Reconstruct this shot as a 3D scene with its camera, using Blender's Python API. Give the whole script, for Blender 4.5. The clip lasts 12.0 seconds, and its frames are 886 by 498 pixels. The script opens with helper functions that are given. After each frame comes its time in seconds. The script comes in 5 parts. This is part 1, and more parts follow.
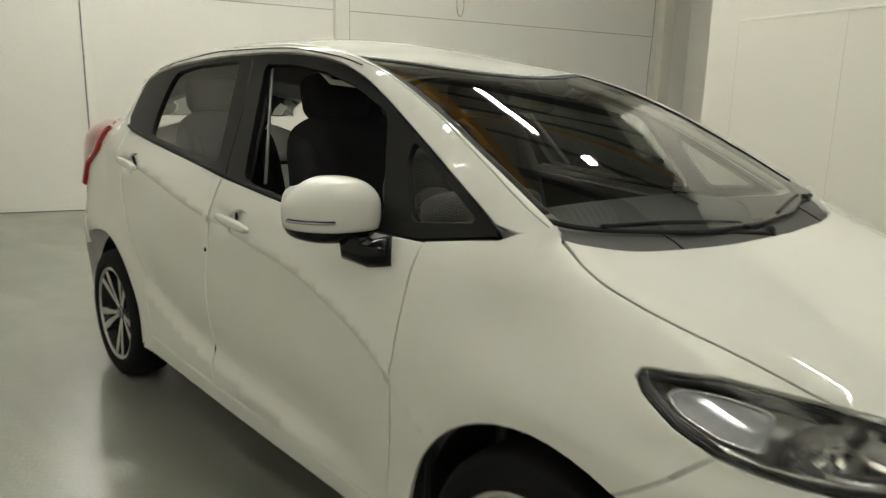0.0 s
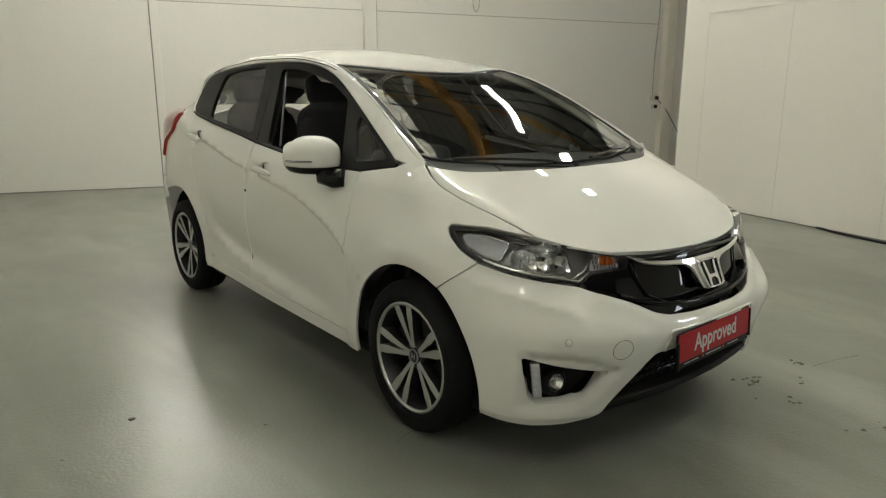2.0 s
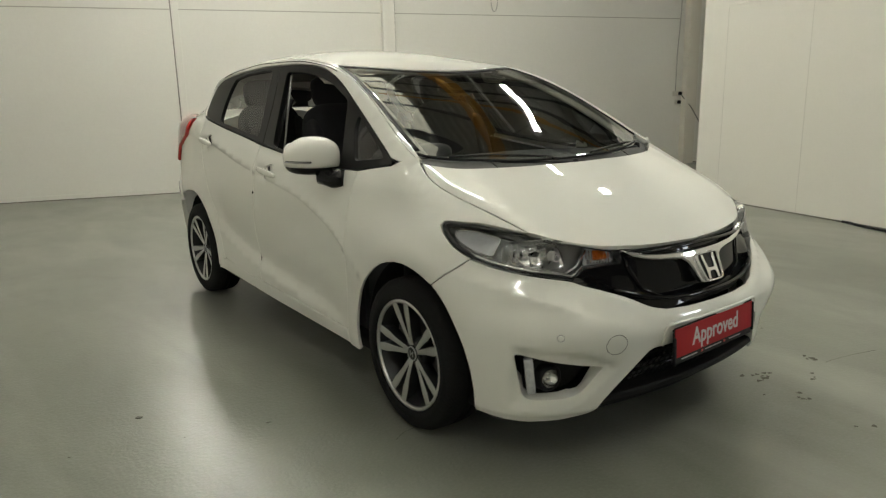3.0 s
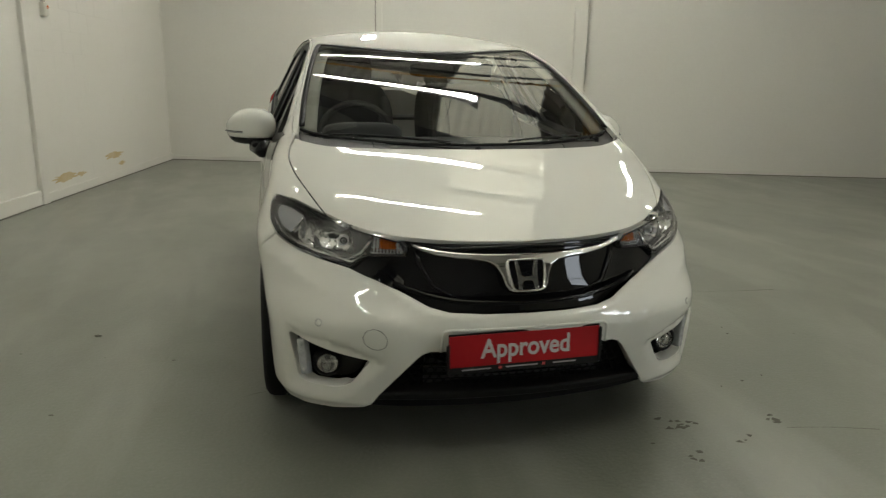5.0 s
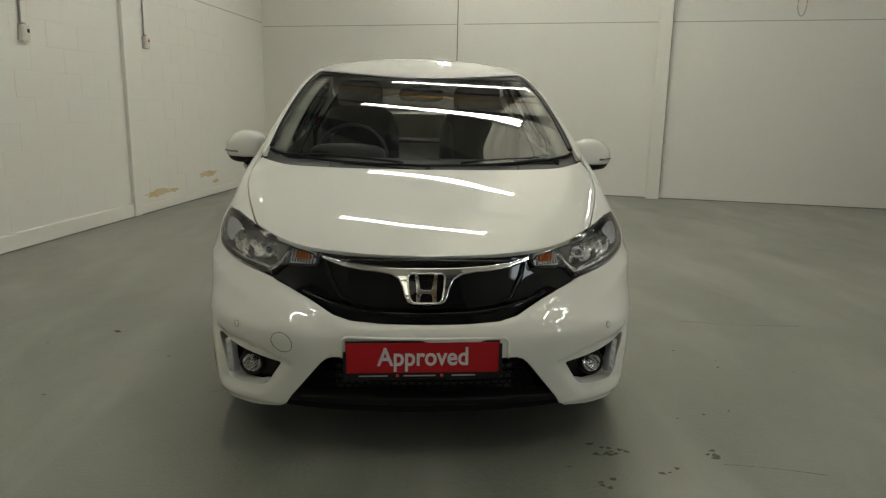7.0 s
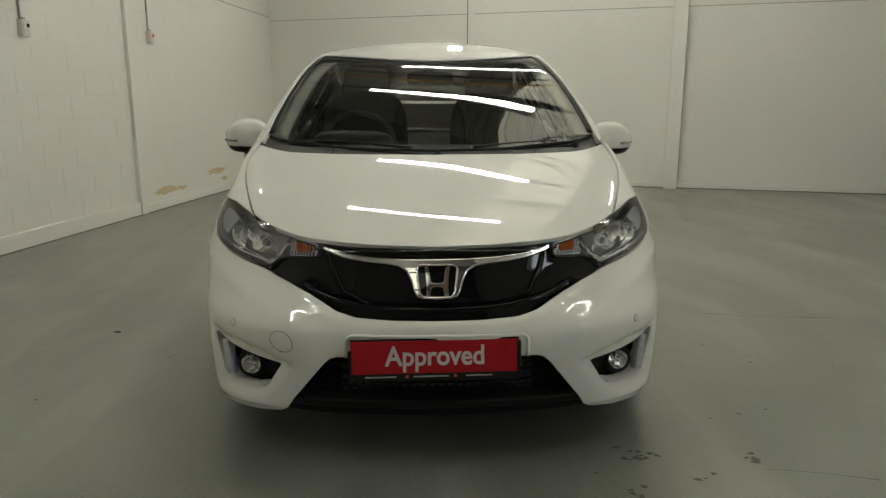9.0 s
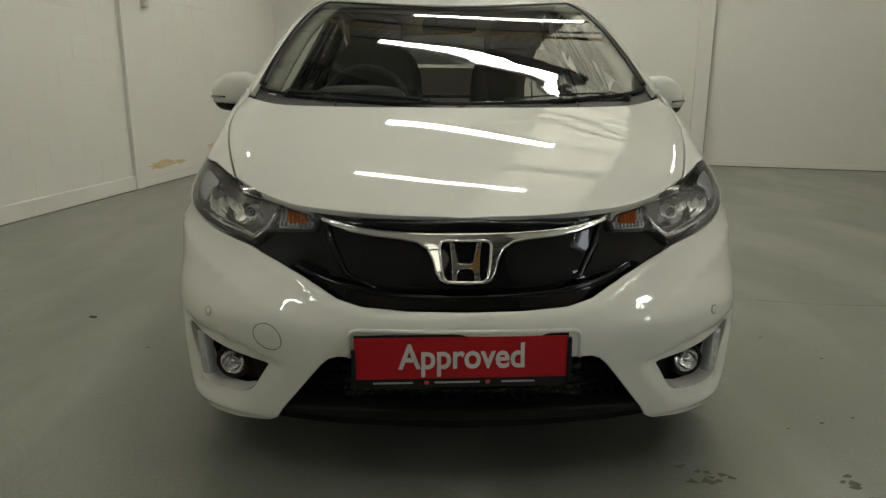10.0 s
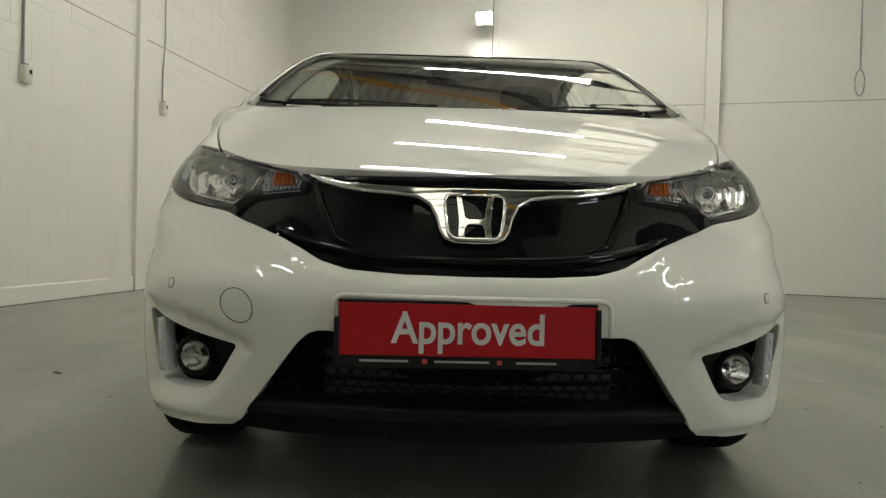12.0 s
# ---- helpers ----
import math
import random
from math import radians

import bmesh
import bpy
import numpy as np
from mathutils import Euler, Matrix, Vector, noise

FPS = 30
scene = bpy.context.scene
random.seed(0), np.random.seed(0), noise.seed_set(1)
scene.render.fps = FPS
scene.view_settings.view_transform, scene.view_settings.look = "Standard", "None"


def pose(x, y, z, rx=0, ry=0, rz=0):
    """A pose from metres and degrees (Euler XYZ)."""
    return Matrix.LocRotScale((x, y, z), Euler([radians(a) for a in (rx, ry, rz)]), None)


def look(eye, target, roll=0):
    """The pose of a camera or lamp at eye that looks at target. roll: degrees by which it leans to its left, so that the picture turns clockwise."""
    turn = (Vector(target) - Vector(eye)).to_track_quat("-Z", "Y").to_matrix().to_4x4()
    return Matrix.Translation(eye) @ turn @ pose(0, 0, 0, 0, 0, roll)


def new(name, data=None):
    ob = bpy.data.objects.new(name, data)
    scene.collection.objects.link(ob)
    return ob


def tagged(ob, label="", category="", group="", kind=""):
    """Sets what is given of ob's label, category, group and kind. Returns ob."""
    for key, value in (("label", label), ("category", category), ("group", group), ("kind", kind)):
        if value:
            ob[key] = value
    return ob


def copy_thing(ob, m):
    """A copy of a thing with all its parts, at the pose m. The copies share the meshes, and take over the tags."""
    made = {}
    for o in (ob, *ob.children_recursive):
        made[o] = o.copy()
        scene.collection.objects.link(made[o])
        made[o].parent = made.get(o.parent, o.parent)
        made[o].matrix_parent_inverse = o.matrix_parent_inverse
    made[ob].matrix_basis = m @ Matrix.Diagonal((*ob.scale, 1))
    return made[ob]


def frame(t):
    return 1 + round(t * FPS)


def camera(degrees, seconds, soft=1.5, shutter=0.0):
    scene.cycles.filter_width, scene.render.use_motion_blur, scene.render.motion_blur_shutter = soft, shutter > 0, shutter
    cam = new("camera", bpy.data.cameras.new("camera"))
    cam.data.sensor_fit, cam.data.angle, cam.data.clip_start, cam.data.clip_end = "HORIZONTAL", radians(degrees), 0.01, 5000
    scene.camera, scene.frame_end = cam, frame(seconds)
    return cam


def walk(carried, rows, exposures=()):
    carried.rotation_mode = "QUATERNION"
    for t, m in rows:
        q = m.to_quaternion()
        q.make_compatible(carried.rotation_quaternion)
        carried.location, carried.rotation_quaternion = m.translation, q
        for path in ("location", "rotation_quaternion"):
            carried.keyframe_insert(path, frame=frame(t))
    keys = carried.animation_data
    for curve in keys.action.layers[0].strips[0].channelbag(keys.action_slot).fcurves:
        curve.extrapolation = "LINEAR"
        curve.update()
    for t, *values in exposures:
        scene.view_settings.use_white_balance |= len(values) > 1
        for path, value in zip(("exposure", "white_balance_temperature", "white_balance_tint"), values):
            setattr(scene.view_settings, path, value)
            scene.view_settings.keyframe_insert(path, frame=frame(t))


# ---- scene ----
cam = camera(65.9, 12.0, soft=1.25, shutter=0.4)
PATH = [
    (0, (-1.804, -0.772, 1.29), (-0.463, 0.656, 0.884), 1.4),
    (0.5, (-2.018, -1.289, 1.306), (-0.732, 0.184, 0.889), 0.7),
    (1, (-2.149, -1.745, 1.311), (-0.878, -0.271, 0.85), 1.4),
    (1.5, (-2.277, -1.975, 1.291), (-1.033, -0.474, 0.84), 1.0),
    (2, (-2.275, -2.015, 1.3), (-1.051, -0.496, 0.855), 0.2),
    (2.5, (-2.274, -2.056, 1.304), (-1.064, -0.527, 0.86), -0.3),
    (3, (-2.178, -2.101, 1.283), (-1.023, -0.528, 0.844), -1.2),
    (3.5, (-1.834, -2.3, 1.282), (-0.793, -0.649, 0.848), 0.4),
    (3.7, (-1.728, -2.405, 1.291), (-0.715, -0.729, 0.885), 0.1),
    (5.3, (-0.52, -2.781, 1.244), (-0.156, -0.871, 0.776), 2.0),
    (5.5, (-0.407, -2.835, 1.251), (-0.062, -0.916, 0.806), 2.6),
    (6, (-0.163, -2.894, 1.254), (0.009, -0.939, 0.873), 0.1),
    (6.5, (-0.072, -2.919, 1.252), (0.02, -0.962, 0.848), 0.8),
    (7, (-0.05, -2.928, 1.25), (0.051, -0.972, 0.845), 1.1),
    (8.8, (-0.001, -2.818, 1.215), (0.055, -0.862, 0.799), -0.6),
    (9, (-0.036, -2.747, 1.19), (0.026, -0.792, 0.774), -0.0),
    (9.5, (-0.083, -2.454, 1.137), (-0.025, -0.497, 0.731), 0.4),
    (10, (-0.075, -2.308, 1.073), (-0.036, -0.365, 0.603), 0.2),
    (10.5, (-0.079, -2.152, 0.903), (-0.063, -0.173, 0.617), 0.6),
    (11, (-0.079, -2.121, 0.704), (-0.064, -0.122, 0.652), 1.3),
    (11.5, (-0.068, -2.123, 0.625), (-0.053, -0.123, 0.596), 1.6),
    (12, (-0.065, -2.128, 0.623), (-0.047, -0.129, 0.588), 1.6),
]
EXPOSURES = [(0.0, 0.68, 6500, 10), (0.5, 0.50, 6500, 10), (2.0, 0.56, 6500, 10), (3.0, 0.60, 6500, 10), (3.7, 0.50, 6500, 10), (5.5, 0.23, 6500, 10), (7.0, 0.14, 6500, 10), (9.5, 0.15, 6500, 10), (10.0, 0.10, 6500, 10), (10.5, 0.30, 6500, 10), (11.0, 0.11, 6500, 10), (11.5, 0.34, 6500, 10), (12.0, 0.42, 6500, 10)]
walk(cam, [(t, look(eye, target, roll)) for t, eye, target, roll in PATH], exposures=EXPOSURES)


# ---------------------------------------------------------------- world and light
ROOM = 17.5  # the hall stands turned against the car
CR, SR = math.cos(radians(ROOM)), math.sin(radians(ROOM))


def hall(u, v, z=0.0):
    """A place from the hall's own axes: u along the back wall, v towards it."""
    return Vector((u * CR + v * SR, -u * SR + v * CR, z))


HALL = Matrix(((CR, SR, 0, 0), (-SR, CR, 0, 0), (0, 0, 1, 0), (0, 0, 0, 1)))
LEFT = pose(-3.824, 0, 0, 0, 0, -8.65)  # the block wall: x out of the wall, y along it
PARTITION = pose(5.30, 2.80, 0, 0, 0, -13.9)  # the partition from its free edge: x through it, y along it

world = bpy.data.worlds.new("world")
scene.world = world
world.use_nodes = True
wn = world.node_tree
sky = wn.nodes.new("ShaderNodeTexSky")
sky.sky_type = "NISHITA"
sky.sun_disc = False
sky.sun_elevation, sky.sun_rotation = radians(38), radians(200)
wn.nodes["Background"].inputs["Strength"].default_value = 0.15
wn.links.new(sky.outputs[0], wn.nodes["Background"].inputs["Color"])
sun = new("sun", bpy.data.lights.new("sun", "SUN"))
sun.data.energy, sun.data.angle, sun.data.color = 5.0, radians(10), (1.0, 0.96, 0.9)
sun.matrix_world = look((0, -6, 12), (0, 0, 0))

TUBE_POWER = 43.0
FLOOD_POWER = 38.0
HUNG_POWER = 150.0
WORK_POWER = 350.0

# ---------------------------------------------------------------- materials


def material(name, color, rough=0.5, metal=0.0, vary=0.0, scale=3.0, fine=0.0, fine_scale=80.0, bump=0.0, bump_scale=60.0,
             rough_vary=0.0, coat=0.0, spec=0.5, tint=None, fixed=False, coat_ior=1.5, soft=4.0):
    """A principled material with variation at two scales, roughness patches and fine relief."""
    m = bpy.data.materials.new(name)
    m.use_nodes = True
    t = m.node_tree
    b = t.nodes["Principled BSDF"]
    b.inputs["Base Color"].default_value = (*color, 1)
    b.inputs["Roughness"].default_value = rough
    b.inputs["Metallic"].default_value = metal
    b.inputs["Specular IOR Level"].default_value = spec
    b.inputs["Coat Weight"].default_value = coat
    b.inputs["Coat Roughness"].default_value = 0.015
    b.inputs["Coat IOR"].default_value = coat_ior
    co = t.nodes.new("ShaderNodeNewGeometry" if fixed else "ShaderNodeTexCoord")
    place = "Position" if fixed else "Object"

    def noise_node(s, detail=4.0):
        n = t.nodes.new("ShaderNodeTexNoise")
        n.inputs["Scale"].default_value = s
        n.inputs["Detail"].default_value = detail
        t.links.new(co.outputs[place], n.inputs["Vector"])
        return n

    if vary or fine:
        big, small = noise_node(scale, soft), noise_node(fine_scale, 2.0)
        last = None
        for n, amount, c2 in ((big, vary, tint), (small, fine, None)):
            if not amount:
                continue
            ramp = t.nodes.new("ShaderNodeMapRange")
            ramp.inputs["From Min"].default_value, ramp.inputs["From Max"].default_value = 0.25, 0.80
            ramp.inputs["To Min"].default_value, ramp.inputs["To Max"].default_value = 0.0, amount
            t.links.new(n.outputs["Fac"], ramp.inputs["Value"])
            mix = t.nodes.new("ShaderNodeMix")
            mix.data_type = "RGBA"
            if last is None:
                mix.inputs["A"].default_value = (*color, 1)
            else:
                t.links.new(last, mix.inputs["A"])
            mix.inputs["B"].default_value = (*(c2 or tuple(c * 0.45 for c in color)), 1)
            t.links.new(ramp.outputs["Result"], mix.inputs["Factor"])
            last = mix.outputs["Result"]
        t.links.new(last, b.inputs["Base Color"])
    if rough_vary:
        n = noise_node(scale * 1.7, 2.0)
        ramp = t.nodes.new("ShaderNodeMapRange")
        ramp.inputs["From Min"].default_value, ramp.inputs["From Max"].default_value = 0.15, 0.85
        ramp.inputs["To Min"].default_value = max(0.02, rough - rough_vary)
        ramp.inputs["To Max"].default_value = min(1.0, rough + rough_vary)
        t.links.new(n.outputs["Fac"], ramp.inputs["Value"])
        t.links.new(ramp.outputs["Result"], b.inputs["Roughness"])
    if bump:
        n = noise_node(bump_scale, 5.0)
        bp = t.nodes.new("ShaderNodeBump")
        bp.inputs["Strength"].default_value = bump
        bp.inputs["Distance"].default_value = 0.01
        t.links.new(n.outputs["Fac"], bp.inputs["Height"])
        t.links.new(bp.outputs["Normal"], b.inputs["Normal"])
    return m


def emitter(name, color, strength):
    m = bpy.data.materials.new(name)
    m.use_nodes = True
    b = m.node_tree.nodes["Principled BSDF"]
    b.inputs["Base Color"].default_value = (0.8, 0.8, 0.8, 1)
    b.inputs["Emission Color"].default_value = (*color, 1)
    b.inputs["Emission Strength"].default_value = strength
    return m


def thin_glass(name, tint, ior=1.5, rough=0.0):
    """A thin pane: clear (tinted) straight through, with a reflection that grows at grazing angles."""
    m = bpy.data.materials.new(name)
    m.use_nodes = True
    t = m.node_tree
    t.nodes.remove(t.nodes["Principled BSDF"])
    out = t.nodes["Material Output"]
    clear = t.nodes.new("ShaderNodeBsdfTransparent")
    clear.inputs["Color"].default_value = (*tint, 1)
    gloss = t.nodes.new("ShaderNodeBsdfGlossy")
    gloss.inputs["Roughness"].default_value = rough
    gloss.inputs["Color"].default_value = (1, 1, 1, 1)
    fres = t.nodes.new("ShaderNodeFresnel")
    fres.inputs["IOR"].default_value = ior
    mix = t.nodes.new("ShaderNodeMixShader")
    t.links.new(fres.outputs[0], mix.inputs[0])
    t.links.new(clear.outputs[0], mix.inputs[1])
    t.links.new(gloss.outputs[0], mix.inputs[2])
    t.links.new(mix.outputs[0], out.inputs["Surface"])
    return m


PAINT = material("white_car_paint", (0.775, 0.77, 0.72), 0.6, vary=0.03, scale=2.0, fine=0.03, fine_scale=900, coat=1.0, spec=0.15, coat_ior=1.68)
UNDER = material("dark_underseal", (0.008, 0.008, 0.008), 0.85, vary=0.4, scale=6, spec=0.2)
BLACK_GLOSS = material("gloss_black_plastic", (0.006, 0.006, 0.007), 0.025, fine=0.2, fine_scale=300, spec=0.25)
BLACK_MATT = material("black_textured_plastic", (0.008, 0.008, 0.008), 0.6, fine=0.3, fine_scale=400, bump=0.15, bump_scale=500, spec=0.22)
GREY_PLASTIC = material("grey_cowl_plastic", (0.060, 0.058, 0.056), 0.5, vary=0.25, scale=7, fine=0.2, fine_scale=400, bump=0.1, bump_scale=400)
RUBBER = material("tyre_rubber", (0.008, 0.008, 0.008), 0.85, spec=0.2, vary=0.3, scale=8, bump=0.3, bump_scale=120)
CHROME = material("chrome", (0.85, 0.85, 0.86), 0.06, 1.0)
ALLOY = material("machined_alloy", (0.56, 0.56, 0.55), 0.30, 1.0, fine=0.2, fine_scale=250)
ALLOY_DARK = material("dark_painted_alloy", (0.025, 0.025, 0.027), 0.35, 0.3, vary=0.3, scale=9)
REFLECTOR = material("lamp_reflector", (0.92, 0.92, 0.91), 0.15, 1.0)
LAMP_BACK = material("lamp_inner_grey", (0.28, 0.28, 0.28), 0.25, 0.7, vary=0.2, scale=25)
LAMP_SATIN = material("satin_lamp_chrome", (0.82, 0.82, 0.80), 0.32, 0.7, fine=0.2, fine_scale=150)
LAMP_DARK = material("lamp_bezel", (0.05, 0.05, 0.052), 0.25, 0.6)
LAMP_GREY = material("lamp_grey_surround", (0.62, 0.62, 0.61), 0.16, 0.9, vary=0.2, scale=20)
PILLAR_GREY = material("grey_pillar_plastic", (0.15, 0.15, 0.15), 0.5, fine=0.2, fine_scale=200)
AMBER = material("amber_lamp", (0.80, 0.17, 0.008), 0.25, fine=0.3, fine_scale=120)
RED_LAMP = material("red_lamp", (0.42, 0.012, 0.010), 0.12, vary=0.3, scale=18, coat=1.0)
LED_CLEAR = material("led_strip", (0.55, 0.56, 0.58), 0.15, 0.2, fine=0.35, fine_scale=90)
CLOTH = material("dark_seat_cloth", (0.016, 0.016, 0.018), 0.9, vary=0.3, scale=12, bump=0.4, bump_scale=350)
TRIM_DARK = material("dark_cabin_plastic", (0.020, 0.020, 0.021), 0.5, vary=0.25, scale=10, bump=0.15, bump_scale=300)
TRIM_LIGHT = material("light_grey_headlining", (0.42, 0.40, 0.36), 0.9, fine=0.2, fine_scale=300)
SILVER_TRIM = material("silver_trim", (0.45, 0.45, 0.46), 0.3, 0.9)
GLASS = thin_glass("windscreen_glass", (0.66, 0.70, 0.65), 1.68)
GLASS_SIDE = thin_glass("side_glass", (0.80, 0.82, 0.79), 1.42)
GLASS_DARK = thin_glass("rear_glass", (0.12, 0.13, 0.12), 1.5)
FRAME_BLACK = material("black_frame_film", (0.007, 0.007, 0.007), 0.35, fine=0.2, fine_scale=300, spec=0.16)
LENS = thin_glass("clear_lens", (0.97, 0.97, 0.97), 1.45)
FRIT = material("glass_border", (0.008, 0.008, 0.008), 0.4, spec=0.12, fine=0.2, fine_scale=200)
MIRROR = material("mirror_glass", (0.85, 0.87, 0.88), 0.02, 1.0)
RED_CARD = material("red_plate_card", (0.34, 0.006, 0.010), 0.5, vary=0.2, scale=5, spec=0.25)
WHITE_PRINT = material("white_print", (0.50, 0.49, 0.48), 0.5)
DULL_PRINT = material("small_grey_print", (0.27, 0.27, 0.27), 0.5)
RED_PRINT = material("small_red_print", (0.42, 0.05, 0.04), 0.5)

WALL = material("white_painted_wall", (0.74, 0.725, 0.675), 0.62, vary=0.12, scale=0.55, fine=0.06, fine_scale=30, bump=0.10, bump_scale=45,
                tint=(0.60, 0.575, 0.50))
BLOCK = material("white_painted_block", (0.74, 0.725, 0.675), 0.55, vary=0.10, scale=0.8, fine=0.05, fine_scale=40, bump=0.16, bump_scale=60,
                 tint=(0.62, 0.59, 0.52), fixed=True)
PANEL_PAINT = material("cream_painted_panel", (0.77, 0.75, 0.69), 0.5, vary=0.10, scale=0.5, fine=0.04, fine_scale=40, tint=(0.66, 0.63, 0.55))
SEAM_LIGHT = material("painted_seam", (0.46, 0.44, 0.39), 0.8, vary=0.2, scale=4)
POST_CREAM = material("cream_post_paint", (0.66, 0.63, 0.55), 0.55, vary=0.30, scale=1.6, tint=(0.54, 0.50, 0.41), fine=0.08, fine_scale=40)
SEAM_FAINT = material("faint_panel_joint", (0.66, 0.64, 0.585), 0.7, vary=0.3, scale=3)
SEAM = material("shadowed_seam", (0.20, 0.19, 0.17), 0.9)
STAIN = material("rust_stain", (0.55, 0.42, 0.20), 0.8, vary=0.5, scale=9, tint=(0.70, 0.66, 0.55))
CHIP = material("flaked_floor_dirt", (0.10, 0.095, 0.075), 0.8, vary=0.4, scale=20)
CABLE = material("grey_conduit", (0.42, 0.41, 0.38), 0.5, vary=0.2, scale=6)
SOCKET = material("socket_plastic", (0.62, 0.60, 0.54), 0.4, vary=0.15, scale=14)
END_WALL = material("pale_unseen_wall", (0.50, 0.49, 0.46), 0.55, 0.0, vary=0.35, scale=0.6)
YELLOW = material("yellow_crane_paint", (0.48, 0.24, 0.03), 0.5, vary=0.3, scale=1.2)
STEEL = material("dark_steel", (0.07, 0.07, 0.07), 0.5, 0.4, vary=0.4, scale=2)
CORRUGATED = material("grey_roof_sheet", (0.34, 0.34, 0.31), 0.6, vary=0.35, scale=0.7)
TUBE = emitter("lit_tube", (0.98, 0.98, 0.89), TUBE_POWER)
FLOOD = emitter("lit_lamp", (1.0, 0.96, 0.86), FLOOD_POWER)
FLOOD_HUNG = emitter("lit_hung_lamp", (1.0, 0.96, 0.86), HUNG_POWER)
FLOOD_NEAR = emitter("lit_work_lamp", (1.0, 0.96, 0.86), WORK_POWER)
DAYLIGHT = emitter("glowing_pane", (0.85, 0.93, 1.0), 9.0)
CASE = material("lamp_casing", (0.55, 0.55, 0.53), 0.4, 0.2, vary=0.2, scale=5)


def floor_material():
    """Grey-green floor paint: cloudy patches, drag marks, dull and polished areas, fine grit and pinholes."""
    m = bpy.data.materials.new("painted_concrete_floor")
    m.use_nodes = True
    t = m.node_tree
    b = t.nodes["Principled BSDF"]
    geo = t.nodes.new("ShaderNodeNewGeometry")

    def field(scale, detail, stretch=(1, 1, 1), turn=0.0, lo=0.3, hi=0.7, distort=0.0):
        mp = t.nodes.new("ShaderNodeMapping")
        mp.inputs["Scale"].default_value = stretch
        mp.inputs["Rotation"].default_value = (0, 0, radians(turn))
        t.links.new(geo.outputs["Position"], mp.inputs["Vector"])
        n = t.nodes.new("ShaderNodeTexNoise")
        n.inputs["Scale"].default_value = scale
        n.inputs["Detail"].default_value = detail
        n.inputs["Distortion"].default_value = distort
        t.links.new(mp.outputs["Vector"], n.inputs["Vector"])
        r = t.nodes.new("ShaderNodeMapRange")
        r.inputs["From Min"].default_value, r.inputs["From Max"].default_value = lo, hi
        t.links.new(n.outputs["Fac"], r.inputs["Value"])
        return r.outputs["Result"]

    def blend_in(last, fac, amount, color):
        mul = t.nodes.new("ShaderNodeMath")
        mul.operation = "MULTIPLY"
        mul.inputs[1].default_value = amount
        t.links.new(fac, mul.inputs[0])
        mix = t.nodes.new("ShaderNodeMix")
        mix.data_type = "RGBA"
        if isinstance(last, tuple):
            mix.inputs["A"].default_value = (*last, 1)
        else:
            t.links.new(last, mix.inputs["A"])
        mix.inputs["B"].default_value = (*color, 1)
        t.links.new(mul.outputs[0], mix.inputs["Factor"])
        return mix.outputs["Result"]

    c = blend_in((0.205, 0.213, 0.176), field(0.55, 5.0), 0.75, (0.132, 0.138, 0.113))
    c = blend_in(c, field(1.7, 4.0, (1.0, 0.30, 1.0), 17.5, 0.46, 0.74, 0.6), 0.75, (0.295, 0.297, 0.258))
    c = blend_in(c, field(5.5, 5.0, (0.35, 1.0, 1.0), -17.5, 0.58, 0.82, 0.4), 0.10, (0.120, 0.122, 0.100))
    c = blend_in(c, field(16.0, 4.0, (1, 1, 1), 0, 0.70, 0.86), 0.10, (0.085, 0.082, 0.066))
    c = blend_in(c, field(90.0, 2.0, (1, 1, 1), 0, 0.45, 0.75), 0.22, (0.30, 0.30, 0.26))
    t.links.new(c, b.inputs["Base Color"])
    rough = t.nodes.new("ShaderNodeMath")
    rough.operation = "MULTIPLY_ADD"
    t.links.new(field(3.2, 5.0, (1, 0.6, 1), 10, 0.30, 0.72, 0.5), rough.inputs[0])
    rough.inputs[1].default_value, rough.inputs[2].default_value = 0.07, 0.29
    t.links.new(rough.outputs[0], b.inputs["Roughness"])
    b.inputs["Specular IOR Level"].default_value = 0.5
    height = t.nodes.new("ShaderNodeMath")
    height.operation = "MULTIPLY_ADD"
    t.links.new(field(7.0, 5.0, lo=0.2, hi=0.8), height.inputs[0])
    height.inputs[1].default_value = 1.0
    t.links.new(field(60.0, 3.0, lo=0.2, hi=0.8), height.inputs[2])
    bp = t.nodes.new("ShaderNodeBump")
    bp.inputs["Strength"].default_value, bp.inputs["Distance"].default_value = 0.10, 0.01
    t.links.new(height.outputs[0], bp.inputs["Height"])
    t.links.new(bp.outputs["Normal"], b.inputs["Normal"])
    return m


FLOOR = floor_material()


def translucent(name, color):
    """Ribbed plastic sheet that lets scattered daylight through."""
    m = material(name, color, 0.6, vary=0.25, scale=0.8, fine=0.2, fine_scale=12)
    t = m.node_tree
    b = t.nodes["Principled BSDF"]
    tr = t.nodes.new("ShaderNodeBsdfTranslucent")
    tr.inputs["Color"].default_value = (*color, 1)
    mix = t.nodes.new("ShaderNodeMixShader")
    mix.inputs[0].default_value = 0.75
    t.links.new(b.outputs[0], mix.inputs[1])
    t.links.new(tr.outputs[0], mix.inputs[2])
    t.links.new(mix.outputs[0], t.nodes["Material Output"].inputs["Surface"])
    return m


ROOFLIGHT = translucent("rooflight_sheet", (0.84, 0.81, 0.61))

# ---------------------------------------------------------------- mesh helpers


def thing(name, label, category, group="", kind="", at=None):
    ob = new(name)
    if at is not None:
        ob.matrix_world = at
    return tagged(ob, label, category, group, kind)


